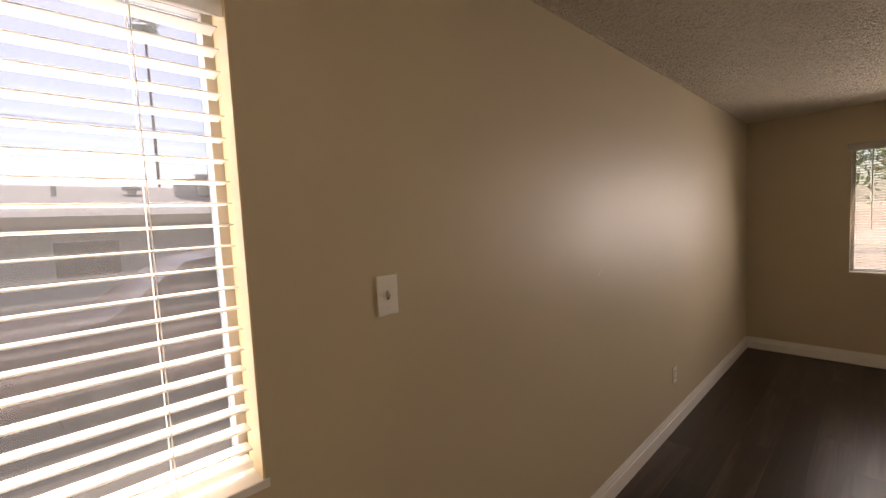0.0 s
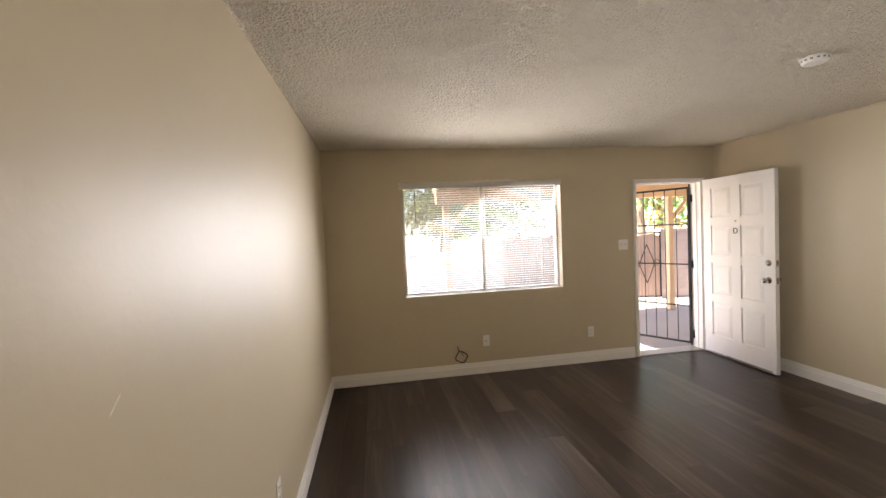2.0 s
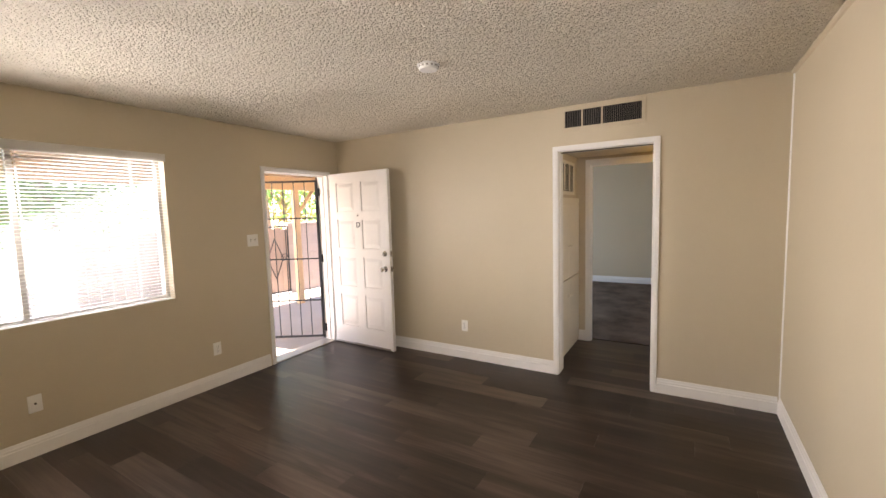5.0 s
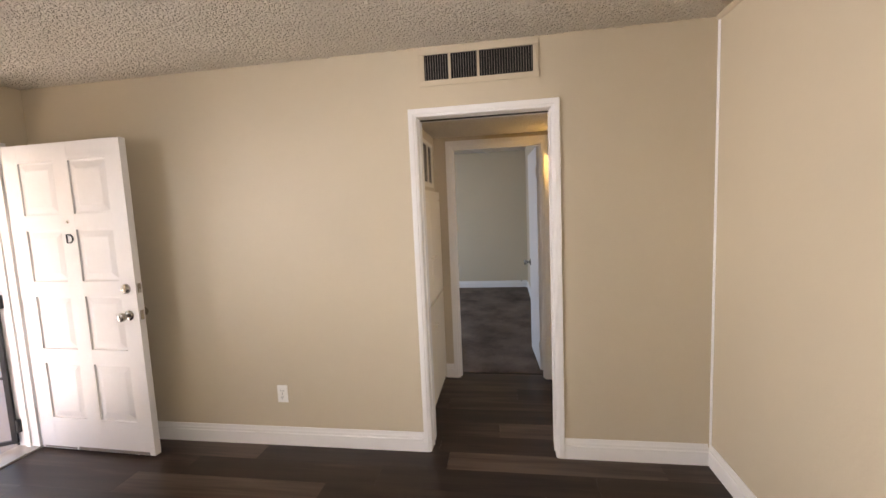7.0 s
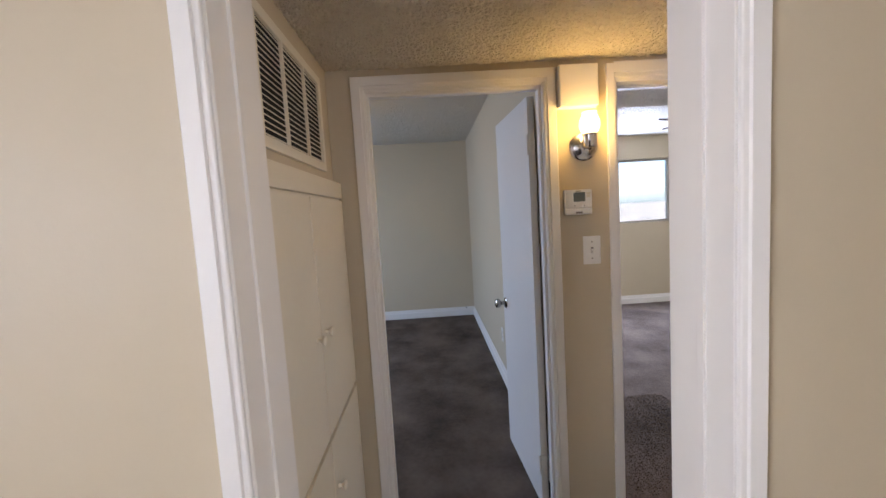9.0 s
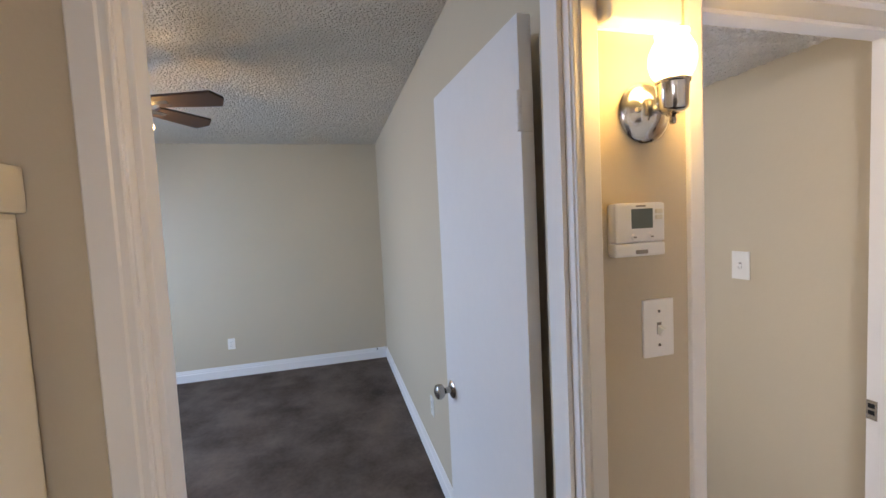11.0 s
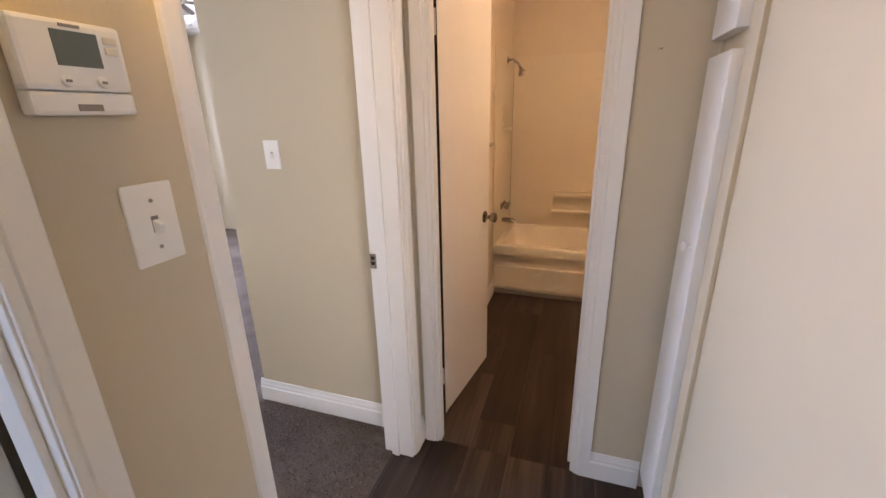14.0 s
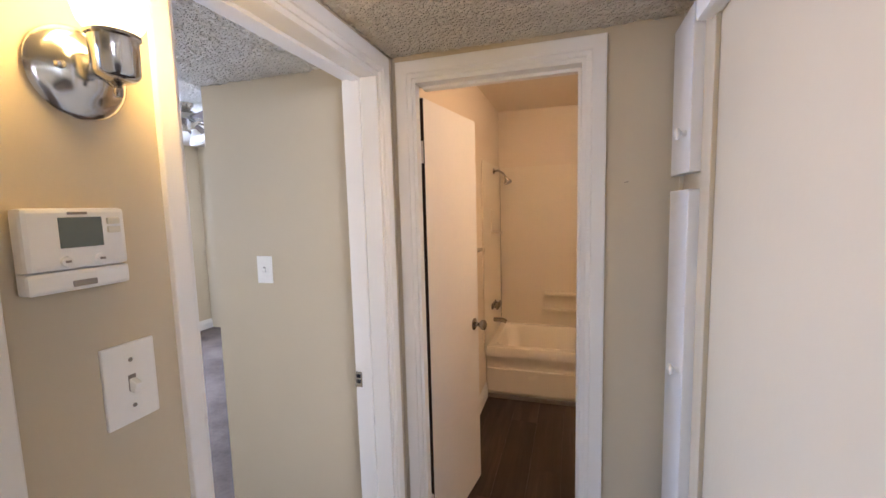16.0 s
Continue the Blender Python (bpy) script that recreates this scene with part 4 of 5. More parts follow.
def linen_cabinet():
    y = 2.440
    c = thing("linen_cabinet", "built-in cream painted linen cabinet with four doors", "cabinet")
    bm = box(B(), HW + 0.002, HE - 0.002, y, HN - 0.001, 0.0, 1.60, 0.002)
    part("body", bm, CABINET, c)
    part("top_ledge", box(B(), HW + 0.002, HE - 0.002, y - 0.014, HN - 0.001, 1.60, 1.665, 0.004), CABINET, c)
    for x0, x1, kx in ((4.190, 4.638, 4.590), (4.644, 5.105, 4.688)):
        for z0, z1, kz in ((0.822, 1.590, 1.155), (0.045, 0.804, 0.63)):
            d = part("door", box(B(), x0, x1, y - 0.019, y - 0.001, z0, z1, 0.003), CABINET, c)
            wood_knob(d, pose(kx, y - 0.019, kz, 90, 0, 0))
    return c


linen_cabinet()


def tall_cabinet():
    """Narrow tall cabinet doors on the hall's west wall beside the bathroom."""
    c = thing("tall_cabinet", "white painted narrow built-in hall cabinet with two doors", "cabinet")
    x = HW
    part("face_frame", box(box(box(B(), x, x + 0.012, 0.562, 0.640, 0.0, CH, 0.002), x, x + 0.012, 0.338, 0.350, 0.0, CH, 0.002), x, x + 0.012, 0.350, 0.562, 0.0, 0.09, 0.002), WALL, c)
    for z0, z1, kz in ((0.095, 1.600, 1.09), (1.645, 2.07, 1.75)):
        d = part("door", box(B(), x + 0.004, x + 0.038, 0.352, 0.560, z0, z1, 0.003), DOORWHITE, c)
        wood_knob(d, pose(x + 0.038, 0.52, kz, 0, 90, 0), PLASTIC)
    return c


tall_cabinet()
# unidentified white fitting, drawn as a plain rounded box
ws = thing("wall_box", "small rounded white plastic box high on the hall wall", "sensor")
part("cover", box(B(), HW + 0.004, HW + 0.046, 0.600, 0.720, 2.000, 2.090, 0.012), PLASTIC, ws)
part("mounting_plate", box(B(), HW - 0.001, HW + 0.005, 0.605, 0.715, 2.005, 2.085, 0.001), PLASTIC, ws)
# a scratch on the wall, modelled as a short bent wire
nl = thing("wall_scratch", "small dark bent wire drawn for a scratch on the beige wall", "nail")
part("bent_wire", tube(B(), [(4.324, HS - 0.002, 1.634), (4.324, HS + 0.012, 1.636), (4.334, HS + 0.016, 1.633)], 0.0013, 6), GRIME, nl)


# ---------- bathroom ----------
def bathtub():
    t = thing("bathtub", "cream enamelled bathtub with a stepped apron", "bathtub")
    x0, x1, yf, yb, top = 3.602, BE - 0.003, -1.40, BB + 0.003, 0.425
    bm = B()

    def ring(xa, xb, ya, yb2, z, r, n=6):
        vs = []
        for cx, cy, a0 in ((xb - r, yb2 - r, 0), (xa + r, yb2 - r, 90), (xa + r, ya + r, 180), (xb - r, ya + r, 270)):
            for k in range(n + 1):
                a = radians(a0 + 90 * k / n)
                vs.append(bm.verts.new((cx + r * math.cos(a), cy + r * math.sin(a), z)))
        return vs
    rings = [ring(x0, x1, yb, yf, 0.345, 0.004), ring(x0, x1, yb, yf, top - 0.012, 0.006), ring(x0 + .008, x1 - .008, yb + .008, yf - .008, top, 0.010), ring(x0 + .06, x1 - .06, yb + .05, yf - .07, top, 0.10), ring(x0 + .075, x1 - .075, yb + .065, yf - .085, top - .02, 0.11), ring(x0 + .14, x1 - .13, yb + .12, yf - .13, 0.10, 0.13), ring(x0 + .22, x1 - .20, yb + .18, yf - .19, 0.07, 0.12)]
    for p, q in zip(rings, rings[1:]):
        n = len(p)
        for i in range(n):
            bm.faces.new((p[i], p[(i + 1) % n], q[(i + 1) % n], q[i]))
    bm.faces.new(rings[-1])
    bmesh.ops.recalc_face_normals(bm, faces=bm.faces)
    part("basin", bm, TUB, t, smooth=True)
    part("apron", box(B(), x0, x1, yf - 0.05, yf - 0.034, 0.0, 0.35, 0.003), TUB, t)
    part("apron_band", box(B(), x0, x1, yf - 0.036, yf - 0.010, 0.045, 0.245, 0.010), TUB, t)
    part("skirt", box(B(), x0, x1, yf - 0.014, yf + 0.006, 0.0, 0.030, 0.003), GRIME, t, "dirty caulk line at the floor")
    part("overflow", lathe(B(), [(0, 0), (0.03, 0), (0.028, 0.006), (0, 0.008)], pose(x1 - 0.115, -1.775, 0.28, 0, -90, 0), 18), CHROME, t, smooth=True)
    return t


bathtub()


def shower_surround():
    s = thing("shower_surround", "cream plastic shower surround with moulded shelves", "shower surround")
    part("back_panel", box(B(), 3.602, BE - 0.012, BB + 0.001, BB + 0.011, 0.40, 1.93, 0.003), SURROUND, s)
    part("end_panel", box(B(), BE - 0.011, BE - 0.001, BB + 0.012, -1.34, 0.40, 1.93, 0.003), SURROUND, s)
    part("corner_seam", box(B(), BE - 0.0135, BE - 0.0095, BB + 0.0095, BB + 0.0135, 0.43, 1.93), GRIME, s, "dark joint line")
    part("soap_ledge", box(B(), 4.18, 4.755, BB + 0.011, BB + 0.085, 0.565, 0.590, 0.009), SURROUND, s)
    part("ledge_back", box(B(), 4.18, 4.755, BB + 0.011, BB + 0.020, 0.585, 0.77, 0.006), SURROUND, s)
    part("grab_ridge", box(B(), 4.20, 4.735, BB + 0.018, BB + 0.07, 0.715, 0.750, 0.010), SURROUND, s)
    part("corner_shelf", box(box(B(), BE - 0.085, BE - 0.011, -1.80, -1.65, 1.33, 1.35, 0.005), BE - 0.02, BE - 0.011, -1.80, -1.65, 1.35, 1.54, 0.004), SURROUND, s)
    return s


shower_surround()


def shower():
    s = thing("shower_fittings", "chrome shower head on a bent wall arm", "shower")
    y, z = -1.81, 1.876
    part("arm", tube(B(), [(BE - 0.011, y, z), (BE - 0.05, y - 0.01, z + 0.004), (BE - 0.085, y - 0.06, z - 0.02), (BE - 0.10, y - 0.10, z - 0.05)], 0.0095), NICKEL, s, smooth=True)
    part("flange", lathe(B(), [(0, 0), (0.028, 0), (0.024, 0.008), (0.011, 0.012), (0, 0.012)], pose(BE - 0.011, y, z, 0, -90, 0), 20), NICKEL, s, smooth=True)
    m = look((BE - 0.10, y - 0.10, z - 0.05), (BE - 0.14, y - 0.16, z - 0.15))
    part("head", lathe(B(), [(0, 0.01), (0.012, 0.008), (0.013, -0.016), (0.026, -0.032), (0.036, -0.052), (0.036, -0.060), (0, -0.062)], m, 24), NICKEL, s, smooth=True)
    return s


shower()


def tub_faucet():
    f = thing("tub_faucet", "chrome tub valve and spout on the end wall", "faucet")
    for k, dy in enumerate((-0.075, 0.0, 0.075)):
        m = pose(BE - 0.011, -1.73 + dy, 0.70, 0, -90, 0)
        part("handle", lathe(B(), [(0, 0), (0.028, 0), (0.026, 0.010), (0.012, 0.016), (0.011, 0.034), (0.024, 0.038), (0.026, 0.052), (0.018, 0.060), (0, 0.061)], m, 20), NICKEL, f, smooth=True)
    part("spout", tube(B(), [(BE - 0.011, -1.73, 0.565), (BE - 0.09, -1.73, 0.565), (BE - 0.125, -1.73, 0.548)], 0.019, 14), NICKEL, f, smooth=True)
    return f


tub_faucet()
tb = thing("towel_bar", "short chrome towel bar on the bathroom wall", "towel bar")
part("bar", cyl(B(), (BE - 0.06, -1.04, 1.265), (BE - 0.06, -0.45, 1.265), 0.008, seg=12), CHROME, tb, smooth=True)
for yy in (-1.04, -0.45):
    part("bracket", lathe(B(), [(0, 0), (0.022, 0), (0.018, 0.010), (0.010, 0.014), (0.010, 0.066), (0, 0.068)], pose(BE, yy, 1.265, 0, -90, 0), 14), CHROME, tb, smooth=True)


# ---------- ceiling fans ----------
def ceiling_fan(label, at, blades, turn, lit, drop):
    f = thing("ceiling_fan", label, "ceiling fan", at)
    part("canopy", lathe(B(), [(0, 0), (0.062, 0), (0.060, -0.02), (0.035, -0.05), (0, -0.052)]), NICKEL, f, smooth=True)
    part("downrod", cyl(B(), (0, 0, -0.04), (0, 0, -drop), 0.012, seg=12), NICKEL, f, smooth=True)
    part("motor", lathe(B(), [(0, -drop), (0.06, -drop), (0.105, -drop - 0.03), (0.108, -drop - 0.075), (0.06, -drop - 0.11), (0.05, -drop - 0.15), (0, -drop - 0.15)]), NICKEL, f, smooth=True)
    for i in range(blades):
        a = turn + 360 * i / blades
        bm = B()
        n = 10
        top = []
        for s in (1, -1):
            for k in range(n + 1):
                u = k / n if s == 1 else 1 - k / n
                w = (0.050 + 0.018 * u) * (1 if u < 0.92 else math.sqrt(max(0.0, 1 - ((u - 0.92) / 0.08) ** 2)) * 0.9 + 0.1)
                top.append((0.17 + 0.36 * u, s * w))
        vt = [bm.verts.new((x, y, 0.007)) for x, y in top]
        vb = [bm.verts.new((x, y, -0.007)) for x, y in top]
        bm.faces.new(vt), bm.faces.new(list(reversed(vb)))
        for k in range(len(vt)):
            bm.faces.new((vt[k], vt[(k + 1) % len(vt)], vb[(k + 1) % len(vb)], vb[k]))
        bmesh.ops.recalc_face_normals(bm, faces=bm.faces)
        b = part("blade", bm, BLADE, f)
        b.matrix_basis = pose(0, 0, -drop - 0.085, 0, 0, a) @ pose(0, 0, 0, -15, 0, 0)
        part("blade_iron", box(B(), -0.10, 0.06, -0.018, 0.018, -0.006, -0.002, 0.001), NICKEL, b).matrix_basis = pose(0.18, 0, -0.003)
    mt = LAMPGLASS if lit else PLASTIC
    for i in range(3):
        a = radians(turn + 30 + 120 * i)
        m = Matrix.Translation((0.09 * math.cos(a), 0.09 * math.sin(a), -drop - 0.16)) @ pose(0, 0, 0, 0, 0, math.degrees(a)) @ pose(0, 0, 0, 0, -30, 0)
        g = part("shade", lathe(B(), [(0.018, 0.0), (0.022, -0.02), (0.038, -0.05), (0.052, -0.085), (0.050, -0.085), (0.036, -0.05), (0.018, -0.01)], m, 22), mt, f, "frosted glass light shade", smooth=True)
        g.visible_shadow = False
    return f


ceiling_fan("dark-bladed ceiling fan with lit glass shades", pose(6.98, 3.04, CB), 5, -33, True, 0.16)
ceiling_fan("brown-bladed ceiling fan with white glass shades", pose(7.45, -0.80, CL), 5, 20, False, 0.06)
bl = thing("ceiling_light", "round lit bathroom ceiling light", "ceiling light", pose(3.95, -0.5, CL))
part("base", lathe(B(), [(0, 0), (0.10, 0), (0.10, -0.02), (0, -0.02)]), NICKEL, bl, smooth=True)
gl = part("diffuser", lathe(B(), [(0.095, -0.02), (0.10, -0.06), (0.07, -0.11), (0, -0.125)]), LAMPGLASS, bl, "glowing glass bowl", smooth=True)
gl.visible_shadow = False
for x0, y0 in ((BX - 0.016, BS + 0.12),):
    ds = thing("door_stop", "small spring door stop on the baseboard", "door stop")
    part("spring", cyl(B(), (x0, y0, 0.128), (x0 - 0.05, y0, 0.134), 0.006, seg=10), NICKEL, ds, smooth=True)
    part("tip", cyl(B(), (x0 - 0.05, y0, 0.134), (x0 - 0.062, y0, 0.1355), 0.008, seg=10), RUBBER, ds, smooth=True)


# ---------- outdoors ----------
def leaf_crown(bm, centre, rx, rz, n, size, rng):
    """Small bent leaf sprays scattered through a lumpy crown."""
    lumps = [(Vector(centre) + Vector((rng.uniform(-rx, rx) * .6, rng.uniform(-rx, rx) * .6, rng.uniform(-rz, rz) * .6)), rng.uniform(.35, .6)) for _ in range(11)]
    for _ in range(n):
        c, k = rng.choice(lumps)
        d = Vector((rng.gauss(0, 1), rng.gauss(0, 1), rng.gauss(0, .8))).normalized() * (rng.random() ** 0.4) * k
        p = c + Vector((d.x * rx, d.y * rx, d.z * rz))
        q = Euler((rng.uniform(0, 6.3), rng.uniform(0, 6.3), rng.uniform(0, 6.3))).to_matrix()
        s = size * rng.uniform(.6, 1.3)
        v = [bm.verts.new(p + q @ Vector(a) * s) for a in ((-.5, 0, 0), (0, -.28, .08), (.55, 0, 0), (0, .28, .08))]
        bm.faces.new(v)


def tree(label, x, y, height, rx, material, seed, n=2600, size=0.20):
    rng = random.Random(seed)
    t = thing("tree", label, "tree", group="yard trees")
    bm = B()
    base = Vector((x, y, -0.06))
    top = base + Vector((rng.uniform(-.3, .3), rng.uniform(-.3, .3), height * .55))
    cyl(bm, base, top, 0.16, 0.10, 10)
    for i in range(6):
        a = i * 1.05 + rng.random()
        e = top + Vector((math.cos(a) * rx * .6, math.sin(a) * rx * .6, height * rng.uniform(.12, .32)))
        cyl(bm, top - Vector((0, 0, rng.uniform(0, .8))), e, 0.07, 0.02, 7)
    part("trunk", bm, BARK, t)
    c = B()
    leaf_crown(c, (x, y, height * .58), rx, height * .46, n, size, rng)
    part("crown", c, material, t)
    return t


tree("broad green tree beyond the fence", 4.2, 15.0, 5.2, 2.4, LEAF, 1)
tree("yellow-green tree beyond the fence", 2.6, 17.0, 4.6, 2.3, LEAFY, 2)
tree("green tree beyond the yard wall", 9.5, 14.0, 5.6, 2.6, LEAF, 3)
tree("green tree past the patio", -1.2, 18.0, 6.0, 2.8, LEAF, 4)
tree("yellow-green tree by the yard wall", 12.5, 17.0, 5.0, 2.6, LEAFY, 5)
tree("green tree far past the patio", 1.2, 21.0, 6.5, 2.6, LEAF, 6)


def palm(x, y, h, seed):
    rng = random.Random(seed)
    p = thing("palm_tree", "tall fan palm against the sky", "palm tree", group="palms")
    part("trunk", cyl(B(), (x, y, -0.06), (x + .2, y, h), 0.13, 0.09, 10), BARK, p)
    bm = B()
    for i in range(46):
        a, e = rng.uniform(0, 6.28), rng.uniform(-.9, 1.2)
        d = Vector((math.cos(a) * math.cos(e), math.sin(a) * math.cos(e), math.sin(e)))
        s = d.cross(Vector((0, 0, 1))).normalized()
        o = Vector((x + .2, y, h))
        for k in range(5):
            f = (d + s * (k - 2) * .22).normalized()
            L = rng.uniform(1.0, 1.5)
            v = [bm.verts.new(o + d * .35), bm.verts.new(o + f * L * .7 + s * .07), bm.verts.new(o + f * L + Vector((0, 0, -.18))), bm.verts.new(o + f * L * .7 - s * .07)]
            bm.faces.new(v)
    part("crown", bm, LEAF, p)
    return p


palm(-42.0, 6.2, 19.0, 1)
palm(-48.0, 14.0, 10.2, 2)
palm(-50.0, 16.2, 11.2, 3)

structure("ground", box(B(), -400, 400, -400, 400, -0.5, -0.06), DIRT, "dry tan ground reaching the horizon")
structure("road", box(B(), -9.4, -3.1, -40, 40, -0.058, -0.052), ASPHALT, "dark asphalt drive along the house")
structure("pavement_patio", box(B(), -1.6, 9.6, YN + 0.16, 12.0, -0.07, -0.028), CONCRETE, "pale concrete patio")

# porch roof, beam and post
pr = thing("porch_roof", "tan painted porch roof carried by a beam and post", "porch roof")
bm = profile_run(B(), (0.98, YN + 0.165, 2.48), (6.4, YN + 0.165, 2.48), (0, 0, 1), (0, 1, 0), [(0, 0), (0, 0.09), (2.45, -0.16), (2.45, -0.25)])
part("deck", bm, SOFFIT, pr)
part("beam", box(B(), 0.98, 6.4, 7.32, 7.46, 2.02, 2.235, 0.006), SOFFIT, pr)
for k in range(5):
    part("rafter", profile_run(B(), (1.25 + k * 1.15, YN + 0.17, 2.475), (1.30 + k * 1.15, YN + 0.17, 2.475), (0, 0, 1), (0, 1, 0), [(0, 0), (0, -0.12), (2.2, -0.235), (2.2, -0.225)]), SOFFIT, pr)
for xx in (1.14, 5.235):
    part("post", box(B(), xx - 0.05, xx + 0.05, 7.34, 7.44, -0.028, 2.02, 0.006), SOFFIT, pr)
    br = B()
    cyl(br, (xx, 7.39, 1.55), (xx + 0.42, 7.39, 2.03), 0.04, seg=4)
    part("brace", br, SOFFIT, pr)


def block_wall(name, label, x0, x1, y, courses, material, cap=False):
    w = thing(name, label, "block wall")
    lx, hz = 0.40, 0.20
    core = box(B(), x0 + 0.005, x1 - 0.005, y - 0.068, y + 0.068, -0.028, -0.028 + courses * hz - 0.004)
    part("mortar", core, material, w)
    me = bpy.data.meshes.new("block")
    b = box(B(), 0.004, lx - 0.004, -0.075, 0.075, 0.004, hz - 0.004, 0.004)
    b.to_mesh(me)
    b.free()
    me.materials.append(material)
    for c in range(courses):
        x = x0 - (0.2 if c % 2 else 0)
        while x < x1 - 0.02:
            a, e = max(x, x0), min(x + lx, x1)
            if e - a > 0.05:
                o = new("block", me)
                o.parent = w
                o.location = (a, y, -0.028 + c * hz)
                o.scale = ((e - a) / lx, 1, 1)
            x += lx
    if cap:
        part("cap", box(B(), x0 - 0.03, x1 + 0.03, y - 0.11, y + 0.11, -0.028 + courses * hz, 0.03 + courses * hz, 0.008), material, w)
    return w


block_wall("patio_wall", "white painted concrete block patio wall", 0.55, 1.75, 8.3, 6, WHITEBLOCK)
block_wall("patio_pillar", "white painted block pillar with a flat cap", 1.75, 2.35, 8.28, 7, WHITEBLOCK, True)
block_wall("yard_wall", "pinkish painted concrete block yard wall", 5.85, 9.4, 8.5, 7, BLOCKPAINT, True)


def wood_fence(x0, x1, y, h):
    f = thing("wood_fence", "weathered brown board fence with scalloped top", "fence")
    for z in (0.25, h - 0.3):
        part("rail", box(B(), x0, x1, y + 0.012, y + 0.05, z, z + 0.09, 0.004), FENCE, f)
    n = int((x1 - x0) / 0.145)
    for i in range(n):
        x = x0 + i * 0.145
        k = h - 0.05 + 0.05 * math.sin(i * 1.1) ** 2
        b = B()
        box(b, x + 0.003, x + 0.139, y - 0.010, y + 0.010, 0.0, k, 0.003)
        part("board", b, FENCE, f)
    return f


wood_fence(2.36, 4.92, 8.4, 1.42)


def scroll_gate(x0, x1, y, h):
    g = thing("yard_gate", "board yard gate faced with a wrought iron diamond scroll", "gate")
    fr = B()
    tube(fr, [(x0, y, 0.02), (x0, y, h), (x1, y, h), (x1, y, 0.02), (x0, y, 0.06)], 0.014, 8)
    part("frame", fr, BLACK, g)
    for i in range(6):
        a = x0 + (x1 - x0) * i / 6
        part("board", box(B(), a + 0.004, a + (x1 - x0) / 6 - 0.004, y + 0.016, y + 0.036, 0.03, h - 0.06 + 0.05 * math.sin(i * 1.3) ** 2, 0.003), FENCE, g, "weathered brown board")
    cx, cz = x0 + 0.54, 0.72
    d = B()
    tube(d, [(cx, y - .01, cz - .40), (cx - .18, y - .01, cz), (cx, y - .01, cz + .40), (cx + .18, y - .01, cz), (cx, y - .01, cz - .40)], 0.009, 8)
    part("diamond", d, BLACK, g)
    for sx in (-1, 1):
        s = B()
        pts = [(cx + sx * (.20 + .10 * (1 - k / 16) * math.cos(k * .6)), y - .01, cz + .10 * (1 - k / 16) * math.sin(k * .6)) for k in range(14)]
        tube(s, pts, 0.006, 6)
        part("scroll", s, BLACK, g)
    return g


scroll_gate(4.96, 5.82, 8.40, 1.36)


def security_gate():
    """Barred gate in the front doorway, swung outwards; local x from the hinge."""
    g = thing("security_gate", "black iron barred security gate swung open outdoors", "gate", pose(3.80, YN + 0.15, 0, 0, 0, 180 - 58))
    w, z0, z1 = 0.84, 0.04, 1.985
    f = B()
    for a, b, c, d in ((0.0, 0.028, z0, z1), (w - 0.028, w, z0, z1)):
        box(f, a, b, -0.014, 0.014, c, d, 0.002)
    for z in (z0, z1 - 0.024):
        box(f, 0.028, w - 0.028, -0.012, 0.012, z, z + 0.024, 0.002)
    part("gate_frame", f, BLACK, g)
    for z in (0.50, 1.02, 1.52):
        part("crossbar", box(B(), 0.028, w - 0.028, -0.005, 0.005, z, z + 0.016), BLACK, g)
    for i in range(1, 6):
        x = 0.028 + (w - 0.056) * i / 6
        part("bar", box(B(), x - 0.0042, x + 0.0042, -0.005, 0.005, z0 + 0.024, z1 - 0.024), BLACK, g)
    for z in (0.16, 1.03, 1.84):
        part("hinge", cyl(B(), (-0.012, 0, z - 0.045), (-0.012, 0, z + 0.045), 0.016, seg=12), BLACK, g)
    lb = part("lock_box", box(B(), w - 0.13, w - 0.0, -0.028, 0.028, 0.93, 1.15, 0.004), BLACK, g)
    part("lock_face", lathe(B(), [(0, 0), (0.022, 0), (0.020, 0.006), (0, 0.008)], pose(w - 0.06, 0.028, 1.08, -90, 0, 0), 16), NICKEL, lb, "round metal lock face", smooth=True)
    return g


security_gate()
gf = thing("gate_frame", "black iron angle frame beside the front doorway", "gate frame")
part("post", box(B(), 3.815, 3.845, YN + 0.162, YN + 0.19, -0.02, 2.06, 0.002), BLACK, gf)
part("head", box(B(), 2.93, 3.845, YN + 0.162, YN + 0.19, 2.045, 2.07, 0.002), BLACK, gf)


